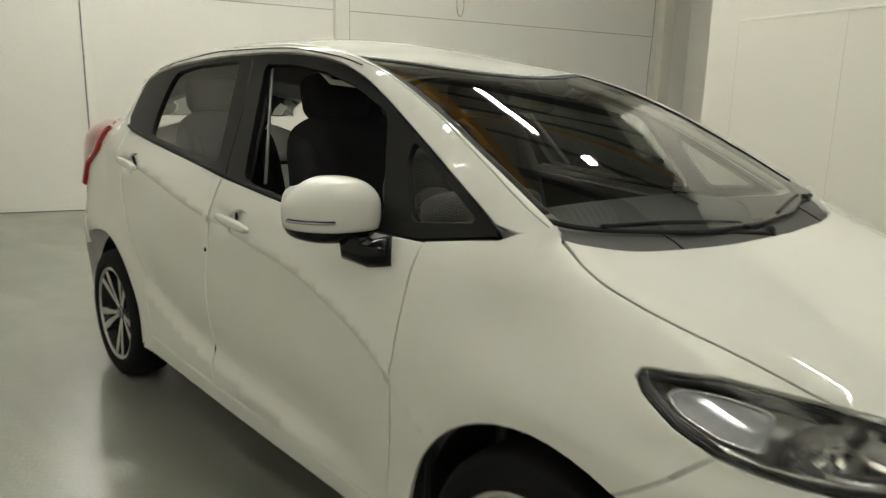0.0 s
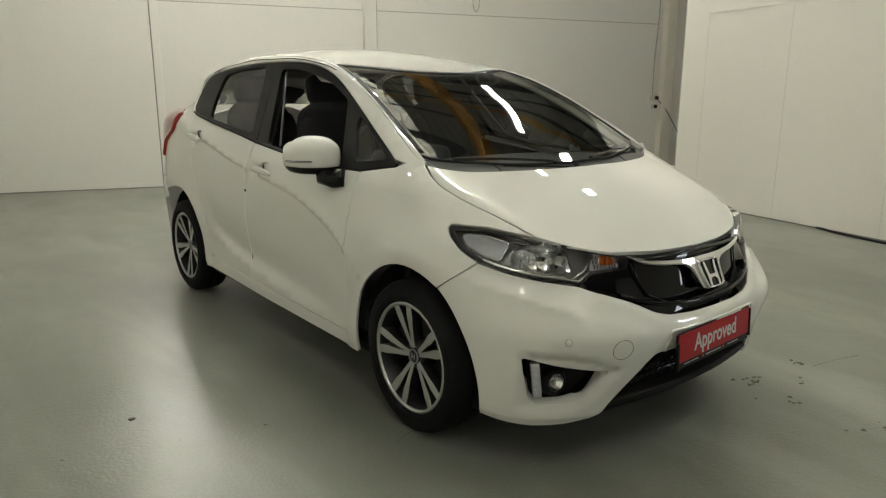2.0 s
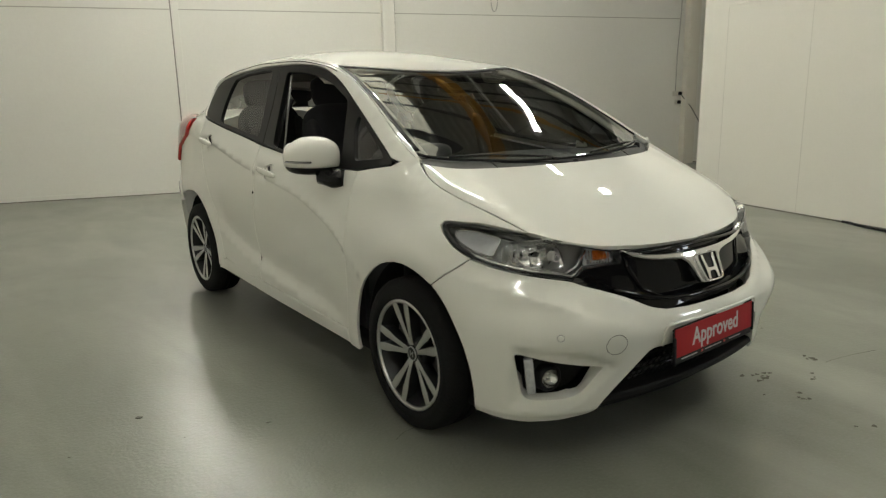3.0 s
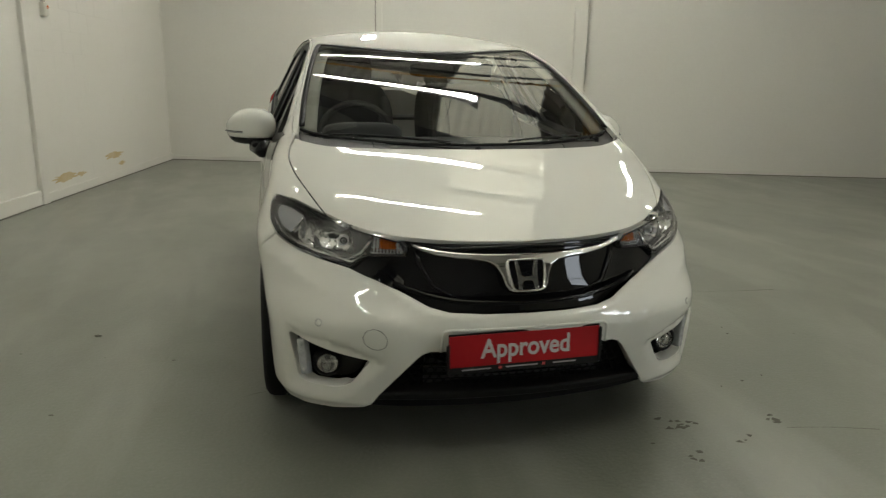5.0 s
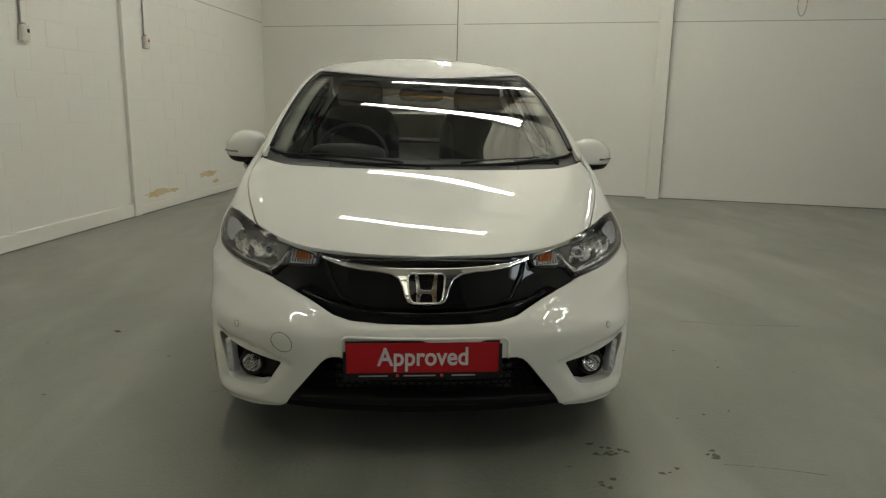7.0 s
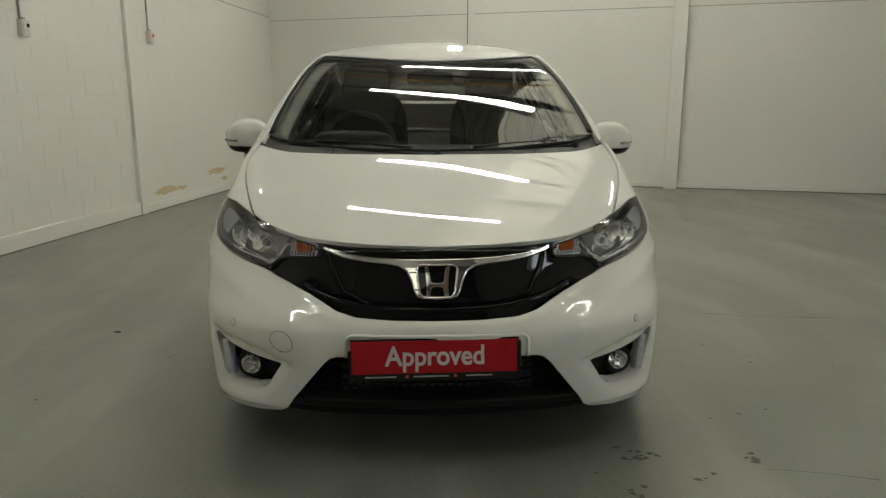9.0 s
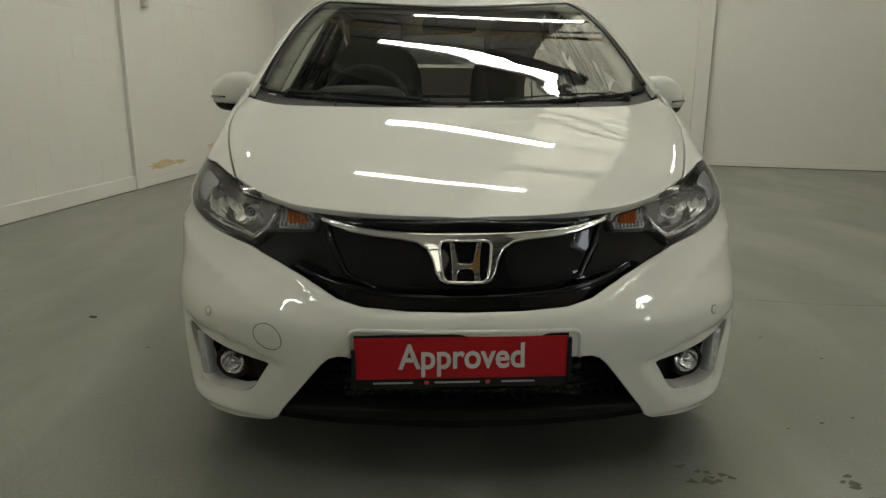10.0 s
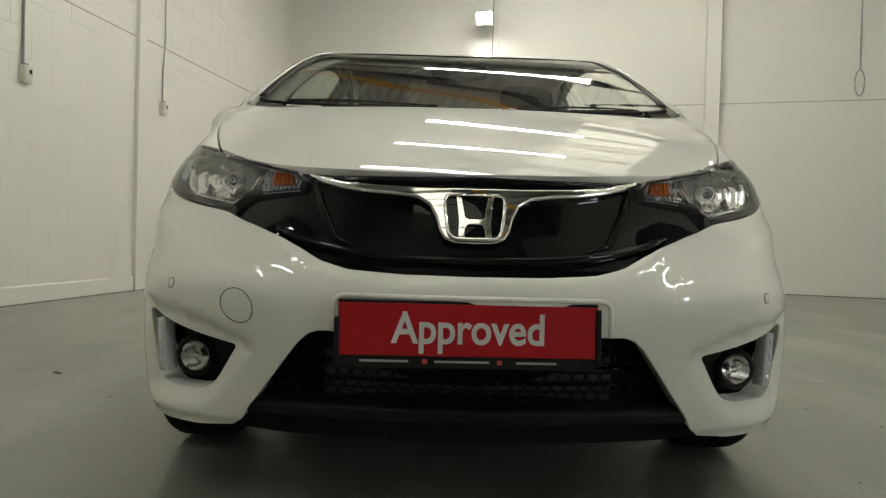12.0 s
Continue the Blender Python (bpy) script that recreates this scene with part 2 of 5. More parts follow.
def link(name, bm_or_mesh, mat, parent=None, label="", smooth=True):
    """Link a bmesh or a mesh as one object."""
    if isinstance(bm_or_mesh, bmesh.types.BMesh):
        me = bpy.data.meshes.new(name)
        bm_or_mesh.to_mesh(me)
        bm_or_mesh.free()
        if smooth:
            me.polygons.foreach_set("use_smooth", [True] * len(me.polygons))
    else:
        me = bm_or_mesh
    if not me.materials:
        me.materials.append(mat)
    ob = new(name, me)
    if parent is not None:
        ob.parent = parent
    if label:
        tagged(ob, label)
    return ob


def part(name, bm, mat, parent, label="", smooth=False):
    return link(name, bm, mat, parent, label, smooth)


def box(sx, sy, sz, m=None, bevel=0.004, segments=2):
    """A bevelled block of that size; m places its middle."""
    bm = bmesh.new()
    bmesh.ops.create_cube(bm, size=1.0, matrix=Matrix.Diagonal((sx, sy, sz, 1)))
    if bevel:
        bmesh.ops.bevel(bm, geom=bm.edges[:], offset=min(bevel, 0.45 * min(sx, sy, sz)), segments=segments, profile=0.5, affect="EDGES")
    if m is not None:
        bm.transform(m)
    return bm


def from_lists(verts, faces):
    bm = bmesh.new()
    vs = [bm.verts.new(v) for v in verts]
    for f in faces:
        try:
            bm.faces.new([vs[i] for i in f])
        except ValueError:
            pass
    return bm


def add_to(bm, other):
    """Join a second bmesh into the first."""
    me = bpy.data.meshes.new("joined")
    other.to_mesh(me)
    other.free()
    bm.from_mesh(me)
    bpy.data.meshes.remove(me)
    return bm


def lathe(profile, steps=64, m=None):
    """Turn a profile of (radius, along) about the x axis."""
    verts, faces, n = [], [], len(profile)
    for i in range(steps):
        a = 2 * math.pi * i / steps
        for r, x in profile:
            verts.append((x, r * math.cos(a), r * math.sin(a)))
    for i in range(steps):
        for j in range(n - 1):
            a, b = i * n + j, ((i + 1) % steps) * n + j
            faces.append((a, b, b + 1, a + 1))
    bm = from_lists(verts, faces)
    if m is not None:
        bm.transform(m)
    bmesh.ops.recalc_face_normals(bm, faces=bm.faces[:])
    return bm


def pillow(sx, sy, sz, e1=0.5, e2=0.5, m=None, nu=28, nv=16):
    """A superquadric of half sizes sx, sy, sz; small exponents give boxier forms."""
    def p(c, e):
        return math.copysign(abs(c) ** e, c)
    verts, faces = [], []
    for j in range(nv + 1):
        v = -math.pi / 2 + math.pi * j / nv
        for i in range(nu):
            u = 2 * math.pi * i / nu
            verts.append((sx * p(math.cos(v), e1) * p(math.cos(u), e2), sy * p(math.cos(v), e1) * p(math.sin(u), e2), sz * p(math.sin(v), e1)))
    for j in range(nv):
        for i in range(nu):
            a, b = j * nu + i, j * nu + (i + 1) % nu
            faces.append((a, b, b + nu, a + nu))
    bm = from_lists(verts, faces)
    bmesh.ops.remove_doubles(bm, verts=bm.verts[:], dist=1e-5)
    if m is not None:
        bm.transform(m)
    return bm


def tube(path, radius, sides=8, flat=1.0):
    """A tube along a path of points; flat squeezes it upright."""
    path = [Vector(p) for p in path]
    verts, faces = [], []
    for i, p in enumerate(path):
        d = (path[min(i + 1, len(path) - 1)] - path[max(i - 1, 0)]).normalized()
        s = d.cross(Vector((0, 0, 1)))
        s = s.normalized() if s.length > 1e-3 else Vector((1, 0, 0))
        up = s.cross(d)
        r = radius[i] if isinstance(radius, (list, tuple)) else radius
        for k in range(sides):
            a = 2 * math.pi * k / sides
            verts.append(p + s * (r * math.cos(a)) + up * (r * flat * math.sin(a)))
    for i in range(len(path) - 1):
        for k in range(sides):
            a, b = i * sides + k, i * sides + (k + 1) % sides
            faces.append((a, b, b + sides, a + sides))
    faces.append(tuple(range(sides - 1, -1, -1)))
    faces.append(tuple(range(len(verts) - sides, len(verts))))
    return from_lists(verts, faces)


def table(xs, ys):
    """A smooth curve through a few knots that does not overshoot; straight on beyond its ends."""
    n = len(xs)
    d = [(ys[i + 1] - ys[i]) / (xs[i + 1] - xs[i]) for i in range(n - 1)]
    m = [d[0]] + [0.0 if d[i - 1] * d[i] <= 0 else 2 * d[i - 1] * d[i] / (d[i - 1] + d[i]) for i in range(1, n - 1)] + [d[-1]]

    def f(x):
        if x <= xs[0]:
            return ys[0] + m[0] * (x - xs[0])
        if x >= xs[-1]:
            return ys[-1] + m[-1] * (x - xs[-1])
        i = max(k for k in range(n - 1) if xs[k] <= x)
        h = xs[i + 1] - xs[i]
        t = (x - xs[i]) / h
        return ((2 * t ** 3 - 3 * t * t + 1) * ys[i] + (t ** 3 - 2 * t * t + t) * h * m[i]
                + (-2 * t ** 3 + 3 * t * t) * ys[i + 1] + (t ** 3 - t * t) * h * m[i + 1])
    return f


def step(x, a, b):
    t = min(1.0, max(0.0, (x - a) / (b - a)))
    return t * t * (3 - 2 * t)


def curve(pts, n=8):
    """A smooth open line through the points."""
    pts = [Vector(p) for p in pts]
    out = []
    for i in range(len(pts) - 1):
        p0, p1, p2, p3 = pts[max(i - 1, 0)], pts[i], pts[i + 1], pts[min(i + 2, len(pts) - 1)]
        for k in range(n):
            t = k / n
            out.append(0.5 * (2 * p1 + (p2 - p0) * t + (2 * p0 - 5 * p1 + 4 * p2 - p3) * t * t + (3 * p1 - p0 - 3 * p2 + p3) * t ** 3))
    out.append(pts[-1])
    return [tuple(p) for p in out]


def rounded(pts, r, n=4):
    """A closed outline with its corners rounded."""
    out, k = [], len(pts)
    for i in range(k):
        a, b, c = Vector(pts[i - 1][:2]), Vector(pts[i][:2]), Vector(pts[(i + 1) % k][:2])
        rr = pts[i][2] if len(pts[i]) > 2 else r
        la, lc = (a - b).length, (c - b).length
        s = min(rr, 0.45 * la, 0.45 * lc)
        if s < 1e-4:
            out.append(tuple(b))
            continue
        p, q = b + (a - b) * (s / la), b + (c - b) * (s / lc)
        for j in range(n + 1):
            t = j / n
            out.append(tuple(p * (1 - t) ** 2 + b * 2 * t * (1 - t) + q * t * t))
    return out


def clean(loop):
    out = []
    for p in loop:
        if not out or (Vector(p) - Vector(out[-1])).length > 1e-4:
            out.append((p[0], p[1]))
    if (Vector(out[0]) - Vector(out[-1])).length <= 1e-4:
        out.pop()
    return out


def area(loop):
    return 0.5 * sum(loop[i - 1][0] * loop[i][1] - loop[i][0] * loop[i - 1][1] for i in range(len(loop)))


def inset(loop, d):
    """The outline moved inwards by d (outwards for a negative d)."""
    s = 1 if area(loop) > 0 else -1
    out, n = [], len(loop)
    for i in range(n):
        a, b, c = (np.array(loop[k % n]) for k in (i - 1, i, i + 1))
        e, f = (b - a) / np.linalg.norm(b - a), (c - b) / np.linalg.norm(c - b)
        na, nb = np.array((-e[1], e[0])) * s, np.array((-f[1], f[0])) * s
        m = na + nb
        m = m / max(0.7, float(m @ m) ** 0.5)
        out.append(tuple(b + m * d / max(0.6, float(m @ na))))
    return out


def dense(loop, res):
    out, n = [], len(loop)
    for i in range(n):
        a, b = np.array(loop[i]), np.array(loop[(i + 1) % n])
        k = max(1, math.ceil(float(np.linalg.norm(b - a)) / res))
        out += [tuple(a + (b - a) * j / k) for j in range(k)]
    return out


def within(pts, loop):
    """Which points lie inside the outline."""
    x, y = pts[:, 0], pts[:, 1]
    res = np.zeros(len(pts), bool)
    for i in range(len(loop)):
        (x1, y1), (x2, y2) = loop[i - 1], loop[i]
        if y1 == y2:
            continue
        hit = ((y1 > y) != (y2 > y)) & (x < (x2 - x1) * (y - y1) / (y2 - y1) + x1)
        res ^= hit
    return res


def clear_of(pts, loop, d):
    keep = np.ones(len(pts), bool)
    a = np.array(loop)
    for i in range(len(a)):
        p, q = a[i - 1], a[i]
        e = q - p
        t = np.clip(((pts - p) @ e) / max(1e-12, float(e @ e)), 0, 1)
        keep &= np.linalg.norm(pts - (p + t[:, None] * e), axis=1) > d
    return keep


def shell(name, surf, outer, mat, parent, holes=(), lines=(), off=0.0, thick=0.012, res=0.045, bevel=0.003, gap=0.0, label="", inner=True):
    """A panel of a curved surface: surf(p, q) gives place and outward normal; outer and holes are outlines in p, q. The panel is
    thick, its edge is rounded, and its normals follow the surface."""
    from mathutils.geometry import delaunay_2d_cdt
    loops = []
    for k, loop in enumerate((outer, *holes)):
        loop = dense(clean(loop), res)
        g = gap if k == 0 else -gap
        if g:
            loop = inset(loop, g)
        loops.append(loop)
    tops = [inset(lp, bevel if k == 0 else -bevel) for k, lp in enumerate(loops)]
    o = np.array(tops[0])
    lo, hi = o.min(0), o.max(0)
    gx, gy = np.arange(lo[0] + res / 2, hi[0], res), np.arange(lo[1] + res / 2, hi[1], res)
    if len(gx) and len(gy):
        grid = np.stack(np.meshgrid(gx, gy), -1).reshape(-1, 2)
        grid[:, 0] += 0.25 * res * np.where(np.arange(len(grid)) // len(gx) % 2, 1, -1)
        grid = grid[within(grid, tops[0])]
        for h in tops[1:]:
            grid = grid[~within(grid, h)]
        for lp in tops:
            grid = grid[clear_of(grid, lp, 0.45 * res)]
        for ln in lines:
            grid = grid[clear_of(grid, list(ln) + list(ln[::-1]), 0.4 * res)]
    else:
        grid = np.zeros((0, 2))
    flat, edges = [], []
    starts = []
    for lp in tops:
        s = len(flat)
        starts.append(s)
        flat += [Vector(p) for p in lp]
        edges += [(s + i, s + (i + 1) % len(lp)) for i in range(len(lp))]
    for ln in lines:  # creases that the mesh follows
        s = len(flat)
        flat += [Vector(p) for p in ln]
        edges += [(s + i, s + i + 1) for i in range(len(ln) - 1)]
    flat += [Vector(p) for p in grid]
    co, _, tris, orig, _, _ = delaunay_2d_cdt(flat, edges, [], 0, 1e-6)
    back = {}
    for i, src in enumerate(orig):
        for s in src:
            back[s] = i
    cen = np.array([np.mean([co[i] for i in f], axis=0) for f in tris])
    ok = within(cen, tops[0])
    for h in tops[1:]:
        ok &= ~within(cen, h)
    verts, norms, faces = [], [], []
    for c in co:
        p, n = surf(c[0], c[1])
        verts.append(p + n * off)
        norms.append(n)
    for f, good in zip(tris, ok):
        if good:
            a, b, c = (verts[i] for i in f[:3])
            faces.append(tuple(f) if (b - a).cross(c - a).dot(norms[f[0]]) > 0 else tuple(reversed(f)))
    for k, lp in enumerate(loops):
        n = len(lp)
        ring0 = [back[starts[k] + i] for i in range(n)]
        ring1, ring2 = [], []
        for i in range(n):
            p, nn = surf(*lp[i])
            q = verts[ring0[i]]
            out = (p + nn * off) - q
            out = out - nn * out.dot(nn)
            out = out.normalized() if out.length > 1e-7 else nn
            for ring, depth in ((ring1, bevel), (ring2, thick)):
                ring.append(len(verts))
                verts.append(p + nn * (off - depth))
                norms.append(out)
        for r0, r1 in ((ring0, ring1), (ring1, ring2)):
            for i in range(n):
                j = (i + 1) % n
                f = (r0[i], r0[j], r1[j], r1[i])
                a, b, d = (verts[f[m]] for m in (0, 1, 3))
                faces.append(f if (b - a).cross(d - a).dot(norms[r1[i]]) > 0 else tuple(reversed(f)))
    me = bpy.data.meshes.new(name)
    me.from_pydata([tuple(v) for v in verts], [], faces)
    me.polygons.foreach_set("use_smooth", [True] * len(me.polygons))
    me.materials.append(mat)
    me.normals_split_custom_set_from_vertices([tuple(n) for n in norms])
    return link(name, me, mat, parent, label)


def ribbon(name, surf, path, width, height, mat, parent, off=0.0, label=""):
    """A rounded strip that lies along a path on a surface; width may be a list."""
    verts, faces, n = [], [], len(path)
    shape = ((-1, -0.6), (-1, 0.3), (-0.6, 1), (0.6, 1), (1, 0.3), (1, -0.6))
    for i in range(n):
        p, nn = surf(*path[i])
        a, b = surf(*path[max(0, i - 1)])[0], surf(*path[min(n - 1, i + 1)])[0]
        d = (b - a).normalized()
        s = nn.cross(d).normalized()
        w = width[i] if isinstance(width, (list, tuple)) else width
        for u, v in shape:
            verts.append(p + s * (u * w / 2) + nn * (off + v * height))
    k = len(shape)
    for i in range(n - 1):
        for j in range(k):
            a, b = i * k + j, i * k + (j + 1) % k
            faces.append((a, a + k, b + k, b))
    faces += [tuple(range(k)), tuple(range((n - 1) * k, n * k))[::-1]]
    bm = from_lists(verts, faces)
    bmesh.ops.recalc_face_normals(bm, faces=bm.faces[:])
    return link(name, bm, mat, parent, label, True)

# ---------------------------------------------------------------- the car's surfaces
# The car points along -y, its front axle over the origin.
AF, AR, WB = 1.30, 1.05, 2.53

nose_len = table((0.12, 0.22, 0.30, 0.42, 0.50, 0.60, 0.70, 0.80, 0.90), (0.645, 0.680, 0.705, 0.748, 0.766, 0.728, 0.672, 0.645, 0.605))
nose_sq = table((0.2, 0.5, 0.6, 0.7, 0.8, 0.9), (3.8, 3.25, 2.72, 2.54, 2.58, 2.3))
nose_bulge = table((0.2, 0.42, 0.50, 0.58, 0.68, 0.80), (0.038, 0.026, 0.020, 0.034, 0.046, 0.046))
tail_len = table((0.15, 0.3, 0.55, 0.8, 1.05, 1.2, 1.35, 1.5), (0.56, 0.64, 0.665, 0.64, 0.585, 0.50, 0.37, 0.20))
flank = table((0.12, 0.20, 0.30, 0.42, 0.55, 0.70, 0.85, 1.0), (0.795, 0.822, 0.832, 0.834, 0.842, 0.846, 0.842, 0.835))
hood_x = table((-0.75, -0.70, -0.61, -0.45, -0.30, -0.20, -0.12, -0.05, 0.0, 0.06, 0.25), (0.34, 0.42, 0.52, 0.610, 0.666, 0.695, 0.713, 0.720, 0.715, 0.696, 0.692))
hood_z = table((-0.75, -0.70, -0.61, -0.45, -0.30, -0.20, -0.12, -0.05, 0.0, 0.06, 0.25), (0.66, 0.69, 0.735, 0.820, 0.882, 0.915, 0.943, 0.970, 0.995, 1.028, 1.10))


def hood_mid(y):
    """The bonnet's height along the middle."""
    q = y + 0.35
    return 0.91575 + q * (0.39862 + q * (-0.09531 + q * (0.23514 - 0.88634 * q)))


rail_z = table((0.0, 0.06, 0.3, 0.55, 0.8, 1.04, 1.4, 1.75, 2.0, 2.16, 2.30, 2.42, 2.55, 2.75), (1.012, 1.036, 1.165, 1.293, 1.391, 1.449, 1.487, 1.490, 1.471, 1.452, 1.424, 1.384, 1.308, 1.17))
top_mid = table((-0.16, -0.05, 0.2, 0.5, 0.82, 1.1, 1.5, 1.9, 2.4, 2.7, 2.86), (0.966, 1.022, 1.146, 1.286, 1.404, 1.478, 1.546, 1.561, 1.512, 1.428, 1.36))
belt = table((0.0, 0.5, 1.3, 2.0, 2.5), (0.92, 0.93, 0.99, 1.06, 1.11))
style = table((-0.3, 0.25, 0.40, 0.563, 0.663, 0.878, 1.12, 1.60, 2.10, 2.8), (0.36, 0.53, 0.630, 0.729, 0.768, 0.831, 0.868, 0.936, 1.028, 1.09))
hollow_line = table((0.3, 0.476, 0.685, 1.03, 1.46, 1.72, 2.06, 2.3), (0.31, 0.326, 0.348, 0.384, 0.424, 0.470, 0.564, 0.64))


NARROW = (0.011, 0.046)
HANDLES = ((1.325, 0.905), (2.235, 1.018))


def side_width(y, z):
    """Half the width of the body at a height, along the straight part of its side."""
    w = flank(min(z, 1.0))
    w -= (0.008 + 0.028 * step(z, 0.6, 1.05)) * step(y, 1.9, 3.0)
    w -= NARROW[0] * (1 - step(y, -0.25, 0.40)) + NARROW[1] * step(z, 0.72, 0.92) * (1 - step(y, -0.05, 0.75))  # the nose is narrower than the doors
    if 0.0 < y < 2.6:  # the pressed line along the doors and the hollow above the sill
        k = step(y, 0.22, 0.45) * (1 - step(y, 2.3, 2.55))
        d = style(y) - z
        w -= 0.0075 * k * min(1.0, d / 0.010) * math.exp(-d / 0.07) if d > 0 else 0.0
        w += 0.011 * k * (max(0.0, 1 - d / 0.17) ** 1.5 if d > 0 else math.exp(-(d / 0.05) ** 2))
        h = z - hollow_line(y)
        w -= 0.021 * step(y, 0.42, 0.75) * (1 - step(y, 1.95, 2.25)) * (math.exp(-(h / 0.14) ** 2) if h > 0 else max(0.0, 1 + h / 0.055))
    for hy, hz in HANDLES:  # the hollows behind the handles
        w -= 0.017 * math.exp(-((y - hy + 0.012) / 0.052) ** 4 - ((z - hz - 0.006) / 0.030) ** 4)
    for ya in (0.0, WB):  # the flared wheel arches
        r = math.hypot(y - ya, z - 0.305)
        w += 0.010 * math.exp(-((r - 0.39) / 0.07) ** 2)
    return w


LEAN = 0.535


def glass_lean(y, z):
    h = z - belt(max(0.0, y))
    return LEAN * 0.5 * (h + math.sqrt(h * h + 0.0016))


def front_roll(x, y, z):
    """Roll the top of the wing in to the bonnet's edge."""
    ze, xe = hood_z(y), hood_x(y)
    k = max(0.0, (z - (ze - 0.17)) / 0.17)
    return (x - xe) * min(k, 1.0) ** 3.5 if x > xe else 0.0


def fold_line(x):
    return 0.538 + 0.38 * (x - 0.44)


def bumper_fold(x, z):
    """The fold that runs over the bumper's cheek towards the middle."""
    k = step(x, 0.34, 0.46)
    if k == 0:
        return 0.0
    d1 = z - fold_line(x)
    far = (math.sqrt(d1 * d1 + 0.00003) - 0.0055) / (0.055 if d1 > 0 else 0.15)
    return k * 0.016 * max(0.0, 1 - far) ** 1.25


def rear_tuck(y, z):
    """The cabin draws in behind the rear doors."""
    q = y - 2.40
    return 0.45 * 0.5 * (q + math.sqrt(q * q + 0.0012)) * step(z, 1.12, 1.27) if y > 1.9 else 0.0


def skin(s, z):
    """The side and nose of the body: s runs from the middle of the nose along the side to the tail (negative on the other side)."""
    sign, b = (1, s) if s >= 0 else (-1, -s)
    a = b - AF
    if a < 0:
        th = math.radians(90) * max(0.0, 1 + a / AF)
        n, ln = nose_sq(z), nose_len(z)
        si, ci = math.sin(th), math.cos(th)
        w = side_width(-ln * ci, z)
        r = ((si / w) ** n + (ci / ln) ** n) ** (-1 / n)
        if z < 0.75:  # folds in the bumper corners
            r += bumper_fold(r * si, z) * step(ci, 0.0, 0.35)
        x, y = r * si, -r * ci
        roll = front_roll(x, y, z)
        lean = glass_lean(0.0, z)
        k = step(y, -0.05, 0.30)
        x -= roll * (1 - k) + lean * k
        y -= nose_bulge(z) * math.exp(-(x / 0.36) ** 2)
    elif a <= WB:
        y = a
        x = side_width(y, z)
        k = step(y, -0.05, 0.30)
        x -= (front_roll(x, y, z) * (1 - k) if k < 1 else 0.0) + glass_lean(y, z) * k + rear_tuck(y, z)
    else:
        ph = math.radians(90) * min(1.0, (a - WB) / AR)
        ln = max(0.06, tail_len(z))
        w = side_width(WB + ln * math.sin(ph) * 0.3, z) - glass_lean(WB, z)
        si, ci, n = math.sin(ph), math.cos(ph), 4.2
        r = ((ci / w) ** n + (si / ln) ** n) ** (-1 / n)
        x, y = r * ci, WB + r * si
        x -= rear_tuck(y, z) * ci
    return Vector((sign * x, y, z))


def with_normal(f, out):
    def g(p, q):
        e = 0.0015
        v = f(p, q)
        n = (f(p + e, q) - f(p - e, q)).cross(f(p, q + e) - f(p, q - e))
        n = n.normalized() if n.length > 1e-12 else Vector(out(v)).normalized()
        return v, (n if n.dot(Vector(out(v))) > 0 else -n)
    return g


SIDE = with_normal(skin, lambda v: (v.x, v.y - min(max(v.y, 0.3), 2.2), 0.02))


def hood_top(x, y):
    xe, ze, zc = hood_x(y), hood_z(y), hood_mid(y)
    u = abs(x) / xe
    over = lambda q: 0.5 * (q + math.sqrt(q * q + 0.010))  # the soft crease along the bonnet's shoulder
    fall = 0.74 * u ** 2.1 + 0.26 * (over(u - 0.74) - over(-0.74)) / (over(0.26) - over(-0.74))
    return Vector((x, y, zc - (zc - ze) * fall))


def rail(y):
    return skin(AF + y, rail_z(y))


def roof_top(x, y):
    yy = max(0.0, y)
    xr = rail(min(yy, WB)).x - 0.10 * max(0.0, yy - WB)
    zr, zc = rail_z(y), top_mid(y)
    return Vector((x, y, zr + (zc - zr) * (1 - (min(abs(x) / xr, 1.2)) ** 2.3)))


HOOD_FLAT = with_normal(hood_top, lambda v: (0, 0, 1))
ROOF_FLAT = with_normal(roof_top, lambda v: (0, 0, 1))
SIDE_FLAT = SIDE


def blend(n, m, t):
    return (n * (1 - t) + m * t).normalized()


def ROOF(x, y):
    """The roof, its normals turned over into the side along the rail."""
    v, n = ROOF_FLAT(x, y)
    if 0.0 < y < WB:
        t = 0.5 * step(abs(x), rail(y).x - 0.035, rail(y).x)
        if t > 0:
            n = blend(n, SIDE_FLAT(math.copysign(AF + y, x), rail_z(y))[1], t)
    return v, n


def HOOD(x, y):
    v, n = HOOD_FLAT(x, y)
    if -0.46 < y < 0.06:
        t = 0.5 * step(abs(x), hood_x(y) - 0.07, hood_x(y))
        if t > 0:
            n = blend(n, SIDE_FLAT(math.copysign(sy(y, hood_z(y)), x), hood_z(y))[1], t)
    return v, n


def SIDE(s, z):
    """The side, its normals turned over into the roof and the bonnet."""
    v, n = SIDE_FLAT(s, z)
    y = v.y
    if 0.07 < y < WB and z > rail_z(y) - 0.035:
        n = blend(n, ROOF_FLAT(math.copysign(rail(y).x - 0.01, s), y)[1], 0.5 * step(z, rail_z(y) - 0.035, rail_z(y)))
    elif -0.46 < y <= 0.07 and z > hood_z(y) - 0.07:
        n = blend(n, HOOD_FLAT(math.copysign(hood_x(y) - 0.01, s), y)[1], 0.5 * step(z, hood_z(y) - 0.07, hood_z(y)))
    return v, n


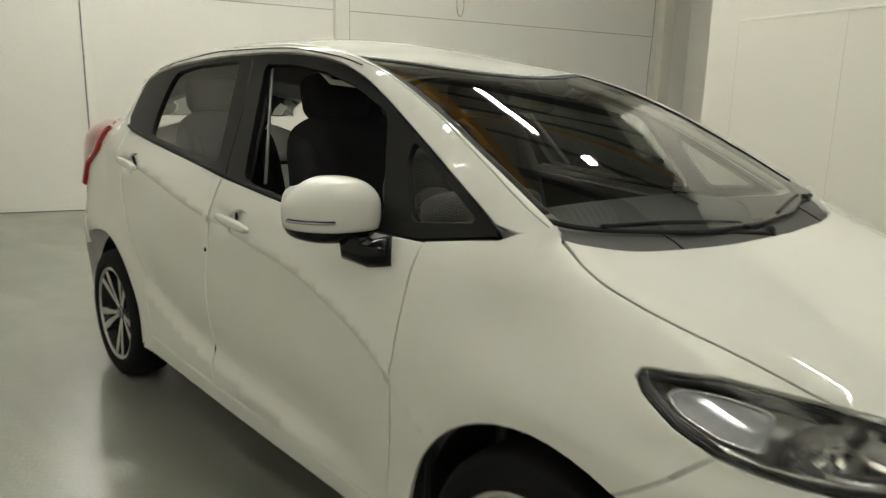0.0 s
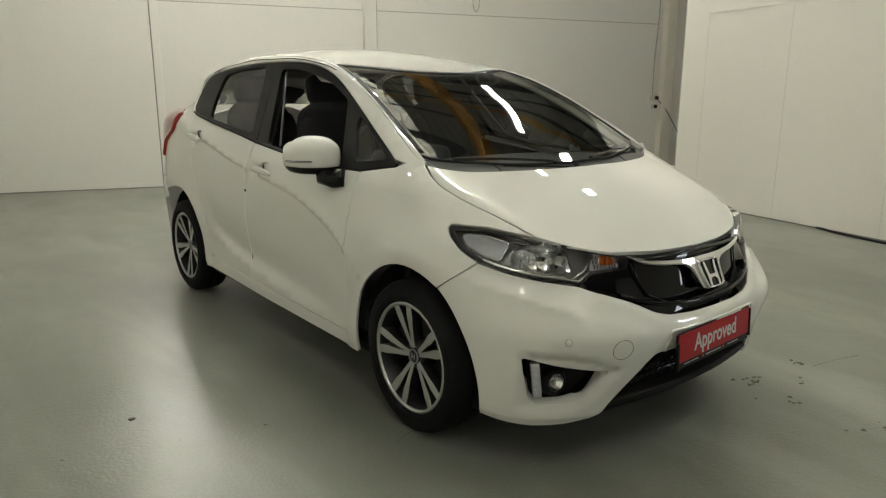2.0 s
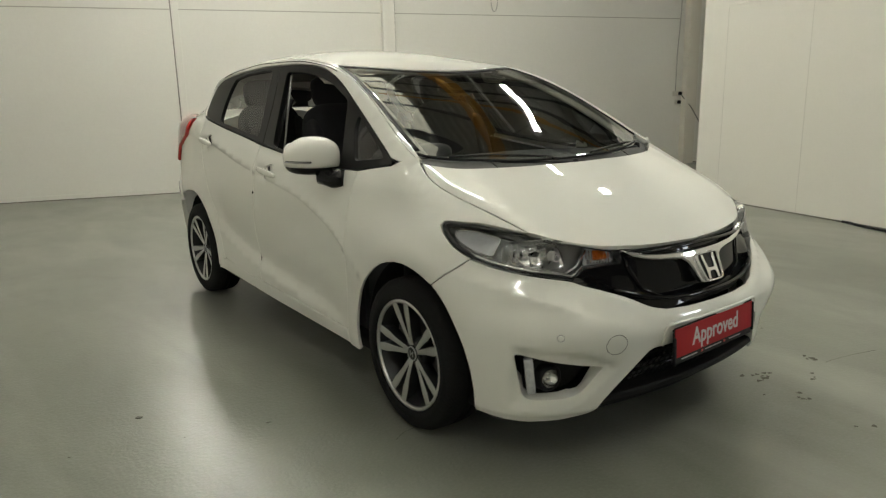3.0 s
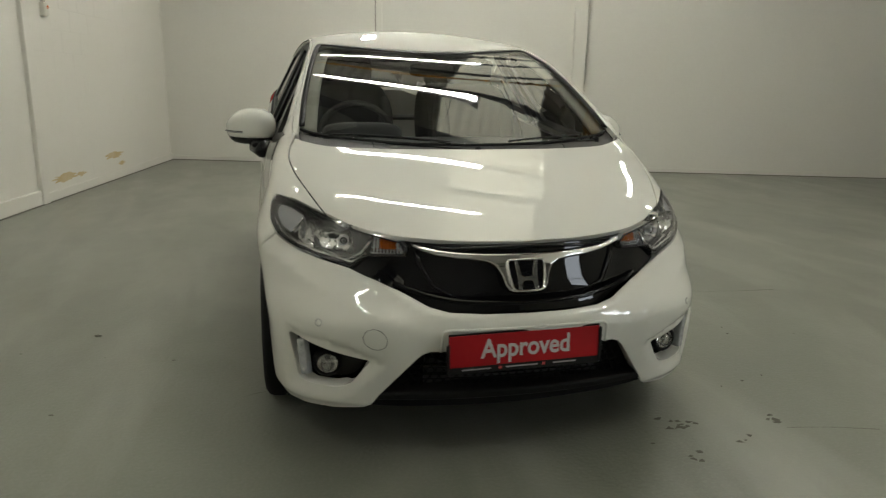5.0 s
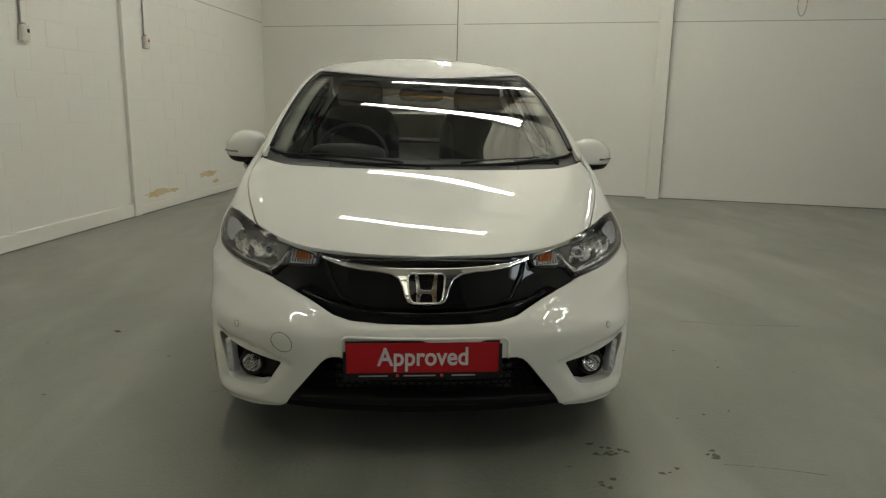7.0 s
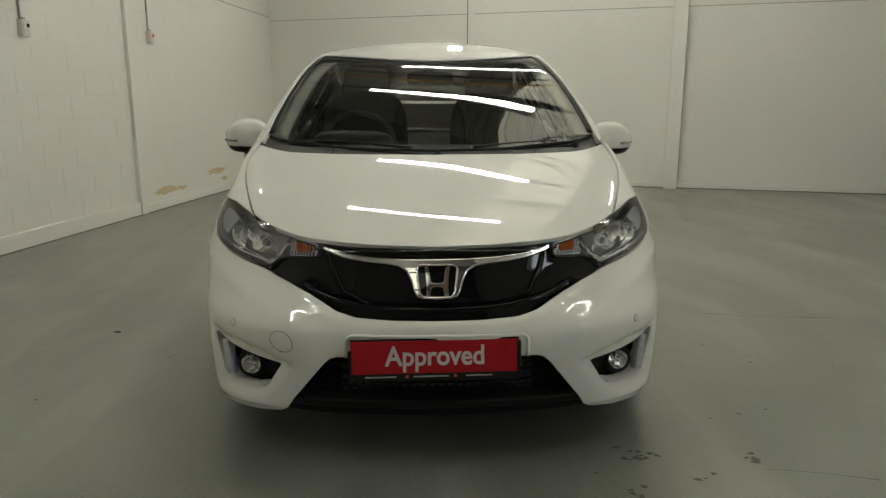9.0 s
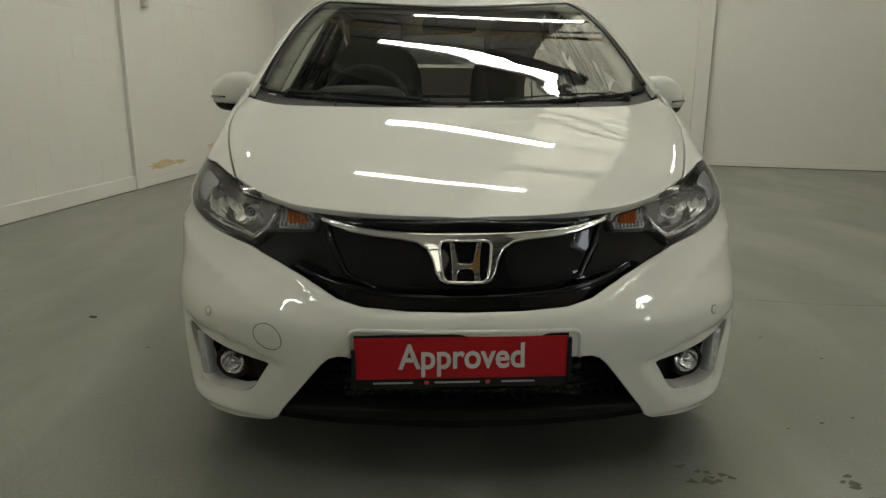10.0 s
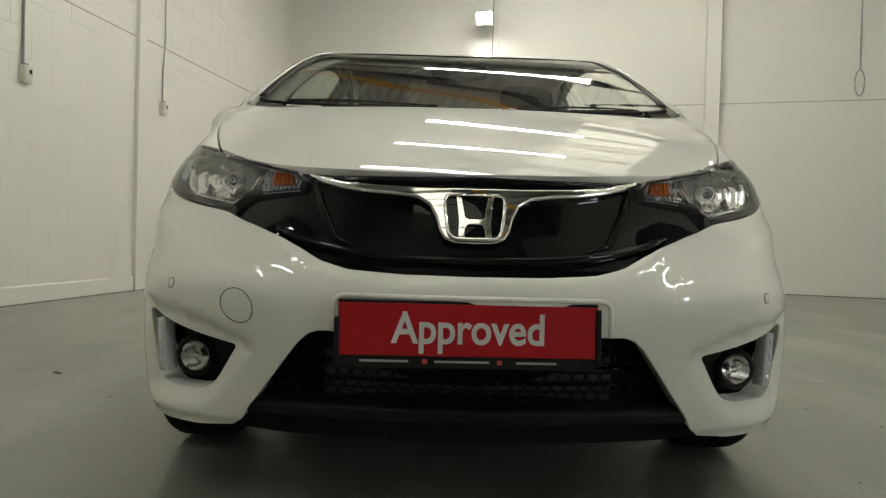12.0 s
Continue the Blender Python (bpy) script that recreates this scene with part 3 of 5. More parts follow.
def sx(x, z):
    """The way along the nose at which the skin lies x from the middle."""
    lo, hi = 0.0, AF
    for _ in range(40):
        mid = (lo + hi) / 2
        lo, hi = (mid, hi) if skin(mid, z).x < x else (lo, mid)
    return lo


def sy(y, z):
    """The way along the skin at which it lies y along the car."""
    if y >= 0:
        return AF + y
    lo, hi = 0.25, AF
    for _ in range(40):
        mid = (lo + hi) / 2
        lo, hi = (mid, hi) if skin(mid, z).y < y else (lo, mid)
    return lo


def nose(*pts):
    """Outline points (x, z) on the nose, as ways along the skin."""
    return [(math.copysign(sx(abs(p[0]), p[1]), p[0]) if p[0] else 0.0, *p[1:]) for p in pts]


def flanks(*pts):
    return [(sy(p[0], p[1]), *p[1:]) for p in pts]


def both(half):
    """A whole outline from its half on the positive side, given from one middle point round to the other."""
    return list(half) + [(-p[0], *p[1:]) for p in reversed(half) if abs(p[0]) > 1e-6]


def other(loop):
    return [(-p[0], *p[1:]) for p in loop]


def arch(y0, r, a0, a1, n=18, r1=None):
    turns = [(radians(a0 + (a1 - a0) * i / n), r + ((r1 or r) - r) * math.sin(math.pi * i / n)) for i in range(n + 1)]
    return [(AF + y0 + q * math.cos(a), 0.305 + q * math.sin(a)) for a, q in turns]


car = thing("car", "small white five-door hatchback with black grille, parked on grey floor", "car", at=pose(0.010, 0, 0))
G = 0.0020  # half the shut gap

# bonnet
hood_edge = curve([(0.0, -0.680), (0.20, -0.662), (0.383, -0.612), (0.51, -0.538), (0.610, -0.447)], 5)
hood_side = [(hood_x(y), y) for y in np.linspace(-0.43, 0.055, 28)]
hood_back = curve([(0.688, 0.064), (0.655, 0.035), (0.52, -0.045), (0.28, -0.105), (0.0, -0.125)], 5)
shell("bonnet", HOOD, both(hood_edge + hood_side + hood_back), PAINT, car, gap=G, thick=0.018, bevel=0.002, res=0.035)

# cowl below the windscreen
screen_base = curve([(0.0, -0.055), (0.28, -0.035), (0.50, 0.025), (0.62, 0.080), (0.668, 0.120)], 5)
cowl = shell("cowl", ROOF, both(hood_back[::-1] + [(0.683, 0.075), (0.684, 0.115)] + screen_base[::-1]), GREY_PLASTIC, car, off=-0.022, gap=0.001, res=0.035,
             label="grey plastic cowl panel")
for x0 in (-0.40, 0.40):
    ribbon("cowl_seam", ROOF, [(x0, -0.075), (x0 + 0.008, -0.03), (x0 + 0.004, 0.0)], 0.005, 0.0015, BLACK_MATT, cowl, off=-0.021)
ribbon("cowl_lip", ROOF, [(x, y + 0.008) for x, y in screen_base[::-1]] + [(-x, y + 0.008) for x, y in screen_base[1:]], 0.014, 0.004, BLACK_MATT, car, off=-0.016)

# windscreen and its black border
screen_side = curve([(0.675, 0.130), (0.654, 0.33), (0.615, 0.60), (0.565, 0.90), (0.544, 0.968)], 6)
screen_top = curve([(0.540, 0.972), (0.40, 0.915), (0.20, 0.850), (0.0, 0.828)], 5)
screen = both(screen_base + screen_side + screen_top)
shield = shell("windscreen", ROOF, screen, GLASS, car, off=-0.006, thick=0.004, bevel=0.001, gap=0.003, res=0.04)
shield.visible_shadow = False
for sg in (1, -1):
    ribbon("windscreen_border", ROOF, [(sg * (x - 0.012), y) for x, y in screen_side], 0.022, 0.0022, FRIT, car, off=-0.0045)
ribbon("windscreen_border", ROOF, [(-x, y - 0.016) for x, y in screen_top] + [(x, y - 0.016) for x, y in screen_top[::-1][1:]], 0.034, 0.0022, FRIT, car, off=-0.0045)

# roof with the windscreen pillars
rail_line = [(rail(y).x, y) for y in np.linspace(0.072, WB, 34)]
roof_half = screen_top[::-1] + screen_side[::-1] + [(0.686, 0.072)] + rail_line + [(0.555, 2.66), (0.46, 2.76), (0.25, 2.83), (0.0, 2.85)]
shell("roof", ROOF, both(roof_half), PAINT, car, gap=0.001, thick=0.02, bevel=0.003, res=0.045)

# wings, doors, sides
DLO_LOW = [(0.190, 1.022), (0.30, 1.005), (0.42, 0.985), (0.60, 0.985), (0.95, 1.005), (1.30, 1.040), (1.60, 1.078), (2.0, 1.128), (2.26, 1.162), (2.33, 1.178)]
DLO_TOP = [(2.375, 1.215), (2.392, 1.272), (2.385, 1.328), (2.345, 1.385), (2.25, 1.417), (2.09, 1.437), (1.92, 1.449), (1.70, 1.461), (1.37, 1.461), (1.10, 1.437), (0.92, 1.393), (0.75, 1.325), (0.55, 1.225), (0.34, 1.112), (0.215, 1.045)]
low_s, top_s = [(AF + y, z) for y, z in DLO_LOW], [(AF + y, z) for y, z in curve(DLO_TOP, 4)]
rail_s = [(AF + y, rail_z(y)) for y in np.linspace(0.065, 2.53, 40)]
bonnet_s = [(sy(y, hood_z(y)), hood_z(y)) for y in np.linspace(0.055, -0.443, 30)]
DOOR_F = [(0.392, 0.985), (0.405, 0.90), (0.427, 0.69), (0.447, 0.45), (0.459, 0.30), (0.475, 0.283)]
DOOR_B = [(1.375, 1.047), (1.40, 0.95), (1.46, 0.70), (1.478, 0.49), (1.462, 0.36), (1.45, 0.300)]
DOOR_R = [(2.300, 1.172), (2.320, 1.08), (2.30, 0.90), (2.20, 0.73), (2.10, 0.60), (2.06, 0.45), (2.03, 0.33)]
lamp_top = flanks((-0.447, 0.818), (-0.40, 0.831), (-0.36, 0.839), (-0.30, 0.849), (-0.20, 0.8500))
lamp_low = flanks((-0.183, 0.848), (-0.178, 0.836), (-0.200, 0.812), (-0.262, 0.770), (-0.330, 0.737), (-0.392, 0.717), (-0.440, 0.704), (-0.500, 0.690)) + nose((0.545, 0.671))
wing = bonnet_s + lamp_top[1:] + lamp_low[:5] + arch(0, 0.366, 119, -12) \
    + flanks((0.372, 0.215), (0.455, 0.215), (0.462, 0.29)) + flanks(*DOOR_F[::-1][2:]) + flanks((0.30, 1.000), (0.19, 1.016), (0.150, 1.035), (0.075, 1.060))
front_door = flanks(*DOOR_F) + flanks((1.45, 0.30)) + flanks(*DOOR_B[::-1]) + [p for p in reversed(low_s) if p[0] < AF + 1.37 and p[0] > AF + 0.40]
rear_door = flanks(*DOOR_B) + flanks((1.75, 0.305)) + flanks(*DOOR_R[::-1]) + [p for p in reversed(low_s) if AF + 1.38 < p[0] < AF + 2.29]
sill = flanks((0.475, 0.283), (1.0, 0.291), (1.45, 0.298), (2.03, 0.328), (2.115, 0.30), (2.14, 0.245), (1.3, 0.222), (0.46, 0.213))
END = AF + WB + AR
quarter = [(AF + 2.300, 1.172), (AF + 2.33, 1.178)] + [p for p in top_s if p[0] > AF + 2.2] \
    + [(AF + 2.2, 1.443), (AF + 2.30, 1.422), (AF + 2.42, 1.382), (AF + 2.53, 1.316), (AF + 2.53 + 0.20, 1.25), (AF + 2.53 + 0.22, 1.195), (AF + 2.53 + 0.06, 1.19), (AF + 2.53 + 0.11, 1.07),
       (AF + 2.53 + 0.24, 0.98), (AF + 2.53 + 0.27, 0.86), (AF + 2.53 + 0.20, 0.75), (AF + 2.53 + 0.17, 0.62), (AF + 2.53 + 0.30, 0.58)] + arch(WB, 0.395, 40, 186, 22) \
    + flanks(*DOOR_R[::-1])
side_frame = [p for p in rail_s if p[0] < AF + 2.21] + [p for p in top_s if p[0] < AF + 2.2] + [(AF + 0.150, 1.035)]
for sg in (1, -1):
    def mir(loop):
        return loop if sg > 0 else other(loop)
    shell("front_wing", SIDE, mir(wing), PAINT, car, gap=0.0007, res=0.03, bevel=0.002)
    # black strips sunk in the shut gaps stand in for their shade
    ribbon("shut_gap_shade", HOOD, [(sg * (x - 0.002), y) for x, y in hood_side], 0.014, 0.002, BLACK_MATT, car, off=-0.013)
    for line in (DOOR_F, DOOR_B, DOOR_R):
        ribbon("shut_gap_shade", SIDE, mir(flanks(*line)), 0.010, 0.002, BLACK_MATT, car, off=-0.014)
    cups = [mir(flanks(*[(hy + 0.012 + 0.060 * math.cos(a), hz + 0.010 + 0.028 * math.sin(a)) for a in np.linspace(0, 2 * math.pi, 25)[:-1]])) for hy, hz in ((1.19, 0.920), (2.11, 1.038))]
    d = shell("front_door", SIDE, mir(front_door), PAINT, car, holes=[cups[0]], lines=[mir(flanks(*[(y, hollow_line(y)) for y in np.linspace(0.50, 1.44, 40)])), mir(flanks(*[(y, style(y)) for y in np.linspace(0.46, 1.40, 40)])), mir(flanks(*[(y, style(y) - 0.012) for y in np.linspace(0.46, 1.40, 40)]))], gap=G, res=0.024)
    e = shell("rear_door", SIDE, mir(rear_door), PAINT, car, holes=[cups[1]], lines=[mir(flanks(*[(y, hollow_line(y)) for y in np.linspace(1.50, 2.04, 24)])), mir(flanks(*[(y, style(y)) for y in np.linspace(1.46, 2.29, 32)])), mir(flanks(*[(y, style(y) - 0.012) for y in np.linspace(1.46, 2.29, 32)]))], gap=G, res=0.024)
    shell("sill", SIDE, mir(sill), PAINT, car, gap=0.001, res=0.05, thick=0.03, bevel=0.008)
    shell("rear_quarter_panel", SIDE, mir(quarter), PAINT, car, gap=G, res=0.05)
    shell("roof_rail", SIDE, mir(side_frame), PAINT, car, gap=0.0005, res=0.045)
    ribbon("roof_moulding", SIDE, [(sg * s, z - 0.012) for s, z in rail_s[13:36]], 0.004, 0.002, BLACK_MATT, car, off=0.0)
    # windows: a black frame with three openings and the panes behind
    tri = rounded(flanks((0.275, 1.046), (0.458, 1.026), (0.552, 1.165), (0.555, 1.205)), 0.02)
    win_f = rounded(flanks((0.555, 1.010), (0.95, 1.022), (1.25, 1.055), (1.43, 1.421), (1.25, 1.414), (1.05, 1.386), (0.89, 1.344), (0.70, 1.273)), 0.03)
    win_r = rounded(flanks((1.465, 1.095), (2.06, 1.160), (2.095, 1.25), (2.105, 1.340), (2.09, 1.402), (1.95, 1.425), (1.62, 1.439)), 0.03)
    frame_loop = low_s + top_s
    shell("window_frame", SIDE, mir(frame_loop), FRAME_BLACK, car, holes=[mir(tri), mir(win_f), mir(win_r)], off=-0.006, thick=0.02, res=0.04, bevel=0.002, gap=0.003)
    for loop, gm, nm in ((tri, GLASS_SIDE, "quarter_light"), (win_f, GLASS_SIDE, "door_window"), (win_r, GLASS_SIDE, "door_window")):
        if sg < 0 and loop is win_f:
            continue  # the driver's window is wound down
        pane = shell(nm, SIDE, mir(inset(loop, -0.01)), gm, car, off=-0.016, thick=0.004, bevel=0.001, res=0.06)
        pane.visible_shadow = False
    ribbon("pillar_strip", SIDE, [(sg * (AF + 1.150), 1.055), (sg * (AF + 1.264), 1.217), (sg * (AF + 1.405), 1.412)], 0.011, 0.004, PILLAR_GREY, car, off=-0.022)
    ribbon("belt_moulding", SIDE, [(sg * s, z + 0.004) for s, z in low_s[3:]], 0.014, 0.005, BLACK_MATT, car, off=-0.002)
    ribbon("pillar_joint", SIDE, [(sg * (AF + 1.375), 1.06), (sg * (AF + 1.44), 1.25), (sg * (AF + 1.53), 1.44)], 0.006, 0.0015, BLACK_MATT, car, off=-0.006)

    # door handles with their hollows
    for cup, door in zip(cups, (d, e)):
        shell("handle_hollow", SIDE, inset(cup, -0.012), PAINT, door, off=-0.022, thick=0.004, res=0.03)
    for hy, hz, door in ((1.19, 0.920, d), (2.11, 1.038, e)):
        p, n = SIDE(sg * (AF + hy), hz)
        t = (SIDE(sg * (AF + hy + 0.05), hz)[0] - SIDE(sg * (AF + hy - 0.05), hz)[0]).normalized()
        u = n.cross(t) * sg
        m = Matrix((t, n, Vector((0, 0, 1)))).transposed().to_4x4()
        m.translation = p
        link("door_handle", pillow(0.098, 0.016, 0.017, 0.7, 0.6, m @ pose(0.012, 0.024, -0.004, 0, -6)), PAINT, door)
    if sg < 0:
        p, n = SIDE(-(AF + 1.448), 0.795)
        link("door_mark", pillow(0.004, 0.008, 0.008, 1, 1, Matrix.Translation(p)), BLACK_MATT, d)

# ---------------------------------------------------------------- the car's nose
grille_low = [(0.0, 0.552), (0.14, 0.554), (0.25, 0.562), (0.31, 0.578), (0.40, 0.622), (0.47, 0.648), (0.545, 0.671)]
pod = rounded(nose((0.748, 0.438, 0.008), (0.500, 0.378, 0.008), (0.572, 0.272, 0.045), (0.724, 0.272, 0.04)), 0.03)
bumper_half = nose(*grille_low) + lamp_low[::-1][1:5] + arch(0, 0.366, 119, 193, r1=0.340) \
    + flanks((-0.355, 0.190)) + nose((0.70, 0.180), (0.60, 0.183), (0.512, 0.194), (0.485, 0.215), (0.465, 0.250), (0.392, 0.345), (0.348, 0.402), (0.330, 0.418), (0.31, 0.425), (0.0, 0.427))
grille_edge = table(*zip(*grille_low))
pod_top = table((0.42, 0.46, 0.50, 0.58, 0.65, 0.78), (0.385, 0.405, 0.420, 0.450, 0.464, 0.478))


def bumper_skin(s, z):
    """The nose with the bumper's own relief: hollows round the fog lamps under a crease, and edges that turn in."""
    v = skin(s, z)
    x = abs(v.x)
    if v.y > -0.30:
        return v
    d = pod_top(min(x, 0.78)) - z
    hollow = 0.0
    if d > 0 and x > 0.38:
        side = ((x - 0.500) * 0.112 + (z - 0.378) * 0.100) / 0.150
        hollow = min(1.0, d / 0.026) * step(z, 0.222, 0.272) * step(side, -0.050, -0.004) * (1 - step(x, 0.738, 0.762)) * step(x, 0.41, 0.47)
    edge = grille_edge(x) - z if x < 0.56 else 1.0
    turn = 0.016 * max(0.0, 1 - max(edge, 0.0) / 0.034) ** 2 * (1 - step(x, 0.50, 0.56))
    rise = 1 - step(z, 0.190, 0.225)
    n = SIDE_FLAT(s, z)[1]
    return v - n * (0.015 * hollow + turn + 0.012 * rise)


BUMPER = with_normal(bumper_skin, lambda v: (v.x, v.y - 0.3, 0.02))
crease = [(sx(x, pod_top(x)), pod_top(x)) for x in np.linspace(0.43, 0.757, 26)]
ridge = [(sx(x, fold_line(x)), fold_line(x)) for x in np.linspace(0.45, 0.70, 22)]
bumper = shell("front_bumper", BUMPER, both(rounded(bumper_half, 0.0)), PAINT, car, holes=[pod, other(pod)], lines=[crease, other(crease), ridge, other(ridge)], gap=G, thick=0.05, bevel=0.003, res=0.016)
rim_half = [(x, 0.503) for x in np.linspace(0.0, 0.25, 12)] + [(0.262, 0.502), (0.272, 0.497), (0.277, 0.488), (0.278, 0.465), (0.279, 0.445), (0.279, 0.430)]
recess = nose(*[(-x, z) for x, z in reversed(rim_half[1:])], *rim_half)
ribbon("plate_recess_edge", SIDE, recess, 0.010, 0.004, PAINT, bumper, off=0.001)

grille_half = nose((0.0, 0.548), *grille_low[1:]) + nose((0.50, 0.705), (0.372, 0.712), (0.366, 0.745), (0.30, 0.752), (0.15, 0.752), (0.0, 0.752))


def grille_skin(s, z):
    """The grille stands nearly upright behind the bumper's lip, deeper towards its foot."""
    v = skin(s, z)
    n = SIDE_FLAT(s, z)[1]
    return v - n * 0.034 * (1 - step(abs(v.x), 0.34, 0.47)) * (1 - step(z, 0.56, 0.73))


GRILLE = with_normal(grille_skin, lambda v: (v.x, v.y - 0.3, 0.02))
grille = shell("grille", GRILLE, both(grille_half), BLACK_GLOSS, car, off=-0.022, thick=0.03, res=0.04, bevel=0.004, gap=-0.004)
ribbon("grille_bar", SIDE, nose(*[(x, 0.583 + 0.05 * (abs(x) / 0.4) ** 3) for x in np.linspace(-0.42, 0.42, 25)]), 0.016, 0.010, BLACK_GLOSS, grille, off=-0.020)
ribbon("grille_bar", SIDE, nose(*[(x, 0.748 - 0.01 * (abs(x) / 0.35)) for x in np.linspace(-0.34, 0.34, 21)]), 0.012, 0.008, BLACK_GLOSS, grille, off=-0.010)
for sg in (1, -1):
    ribbon("grille_blade", GRILLE, nose((sg * 0.345, 0.735), (sg * 0.335, 0.69), (sg * 0.30, 0.63), (sg * 0.22, 0.598)), [0.014, 0.018, 0.014, 0.006], 0.003, BLACK_GLOSS, grille, off=-0.017)
wing_half = nose((0.0, 0.728), (0.10, 0.7285), (0.20, 0.732), (0.28, 0.739), (0.335, 0.749), (0.358, 0.757), (0.350, 0.744), (0.325, 0.730), (0.28, 0.718), (0.22, 0.710), (0.16, 0.706),
                 (0.118, 0.700), (0.094, 0.686), (0.080, 0.660), (0.073, 0.634), (0.062, 0.617), (0.042, 0.610), (0.0, 0.608))
shell("chrome_wing", SIDE, both(wing_half), CHROME, grille, off=0.006, thick=0.024, bevel=0.008, res=0.02, label="bright chrome grille wing")

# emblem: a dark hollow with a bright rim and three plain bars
back = nose((0.045, 0.7065), (0.056, 0.704), (0.061, 0.694), (0.058, 0.66), (0.052, 0.628), (0.044, 0.618), (0.034, 0.6155), (0.0, 0.615))
shell("emblem_base", SIDE, both([(0.0, 0.707)] + back), BLACK_GLOSS, grille, off=0.008, thick=0.008, bevel=0.002, res=0.02)
ring = both([(0.0, 0.707)] + back)
ribbon("emblem_rim", SIDE, ring + ring[:1], 0.0075, 0.006, CHROME, grille, off=0.010)
mark_half = nose((0.0, 0.6555), (0.012, 0.6550), (0.0185, 0.6590), (0.0262, 0.7010), (0.0385, 0.7035), (0.0345, 0.672), (0.0325, 0.648), (0.0335, 0.6195), (0.0205, 0.6185), (0.0195, 0.6340), (0.0140, 0.6425), (0.0, 0.6435))
shell("emblem_letter", SIDE, both(mark_half), CHROME, grille, off=0.014, thick=0.007, bevel=0.002, res=0.012)

# headlamps
for sg in (1, -1):
    lamp_half = lamp_top + lamp_low + nose((0.500, 0.702), (0.375, 0.712), (0.362, 0.738), (0.383, 0.762), (0.52, 0.792))
    loop = rounded(lamp_half, 0.012)
    loop = loop if sg > 0 else other(loop)
    raw = dense(clean(lamp_half if sg > 0 else other(lamp_half)), 0.03)
    hole = rounded(nose((0.545, 0.708), (0.660, 0.720), (0.665, 0.800), (0.555, 0.786)), 0.02)
    lamp = shell("headlamp", SIDE, inset(raw, 0.004), LAMP_BACK, car, holes=[hole if sg > 0 else other(hole)], off=-0.048, thick=0.02, bevel=0.002, res=0.05, label="clear headlamp with chrome reflectors and amber indicator")
    ln = shell("lens", SIDE, loop, LENS, lamp, off=-0.001, thick=0.004, bevel=0.002, res=0.03, gap=0.003)
    ln.visible_shadow = False
    wall = inset(raw, 0.003)
    vs, fs = [], []
    for q in wall:
        p, n = SIDE(*q)
        vs += [p - n * 0.004, p - n * 0.060]
    k = len(wall)
    fs = [(2 * i, 2 * i + 1, 2 * ((i + 1) % k) + 1, 2 * ((i + 1) % k)) for i in range(k)]
    link("lamp_wall", from_lists(vs, fs), LAMP_GREY, lamp)
    closed = inset(raw, 0.008)
    ribbon("lens_edge", SIDE, closed + closed[:2], 0.005, 0.003, LAMP_DARK, lamp, off=-0.006)
    # a bright lower bezel that follows the lens, and the dark rounded surround at the wing's end
    bez = [q for q in lamp_low[2:]] + nose((0.500, 0.699))
    bez = [(sg * q[0], q[1] + 0.016) for q in bez]
    ribbon("lower_bezel", SIDE, bez, 0.012, 0.006, REFLECTOR, lamp, off=-0.012)
    # the main bowl: a smooth dish with upright flutes round its bulb
    p, n = SIDE(math.copysign(sx(0.622, 0.758), sg), 0.758)
    bc = p - n * 0.034
    bowl = look(bc, bc + Vector((0.62 * sg, -1, 0.0)))
    vs, fs, nr, na = [], [], 12, 96
    for i in range(nr + 1):
        q = 0.10 + 0.90 * i / nr
        for j in range(na):
            a = 2 * math.pi * j / na
            ca, sa = math.cos(a), math.sin(a)
            bx = 0.116 * q * math.copysign(abs(ca) ** 0.62, ca)
            by = 0.060 * q * math.copysign(abs(sa) ** 0.62, sa)
            near = 1 - step(bx * sg, 0.0, 0.05)
            flute = 0.0034 * math.cos(bx * 2 * math.pi / 0.0125) * near
            vs.append(bowl @ Vector((bx, by, -0.014 + 0.046 * (1 - q * q) + 1.4 * bx * bx + flute)))
    for i in range(nr):
        for j in range(na):
            a, e = i * na + j, i * na + (j + 1) % na
            fs.append((a, e, e + na, a + na))
    fs.append(tuple(range(na)))
    link("main_reflector", from_lists(vs, fs), REFLECTOR, lamp, "bright reflector bowl fluted round its bulb")
    p, n = SIDE(math.copysign(sx(0.575, 0.750), sg), 0.750)
    c = p - n * 0.028
    aim = look(c, c + Vector((0.10 * sg, -1, 0.0))) @ pose(0, 0, 0, 0, -90, 0)
    link("bulb_ring", lathe([(0.017, 0.026), (0.017, -0.004), (0.0148, -0.007), (0.0125, -0.004), (0.012, 0.010)], 30, aim), LAMP_SATIN, lamp)
    link("bulb_cap", lathe([(0.0005, -0.008), (0.005, -0.006), (0.0075, 0.0), (0.008, 0.012)], 24, aim), REFLECTOR, lamp)
    link("bulb_hollow", lathe([(0.0005, 0.008), (0.0122, 0.008)], 24, aim), LAMP_DARK, lamp)
    # side reflector plate towards the wing, inside a dark rounded surround
    pl = rounded(flanks((-0.395, 0.750), (-0.335, 0.765), (-0.262, 0.797), (-0.236, 0.822), (-0.250, 0.832), (-0.310, 0.831), (-0.390, 0.812)), 0.018)
    pl = pl if sg > 0 else other(pl)
    shell("side_reflector", SIDE, pl, LED_CLEAR, lamp, off=-0.020, thick=0.01, bevel=0.003, res=0.03)
    ribbon("reflector_rim", SIDE, pl + pl[:1], 0.005, 0.004, CHROME, lamp, off=-0.018)
    tip = lamp_top[2:] + lamp_low[:5]
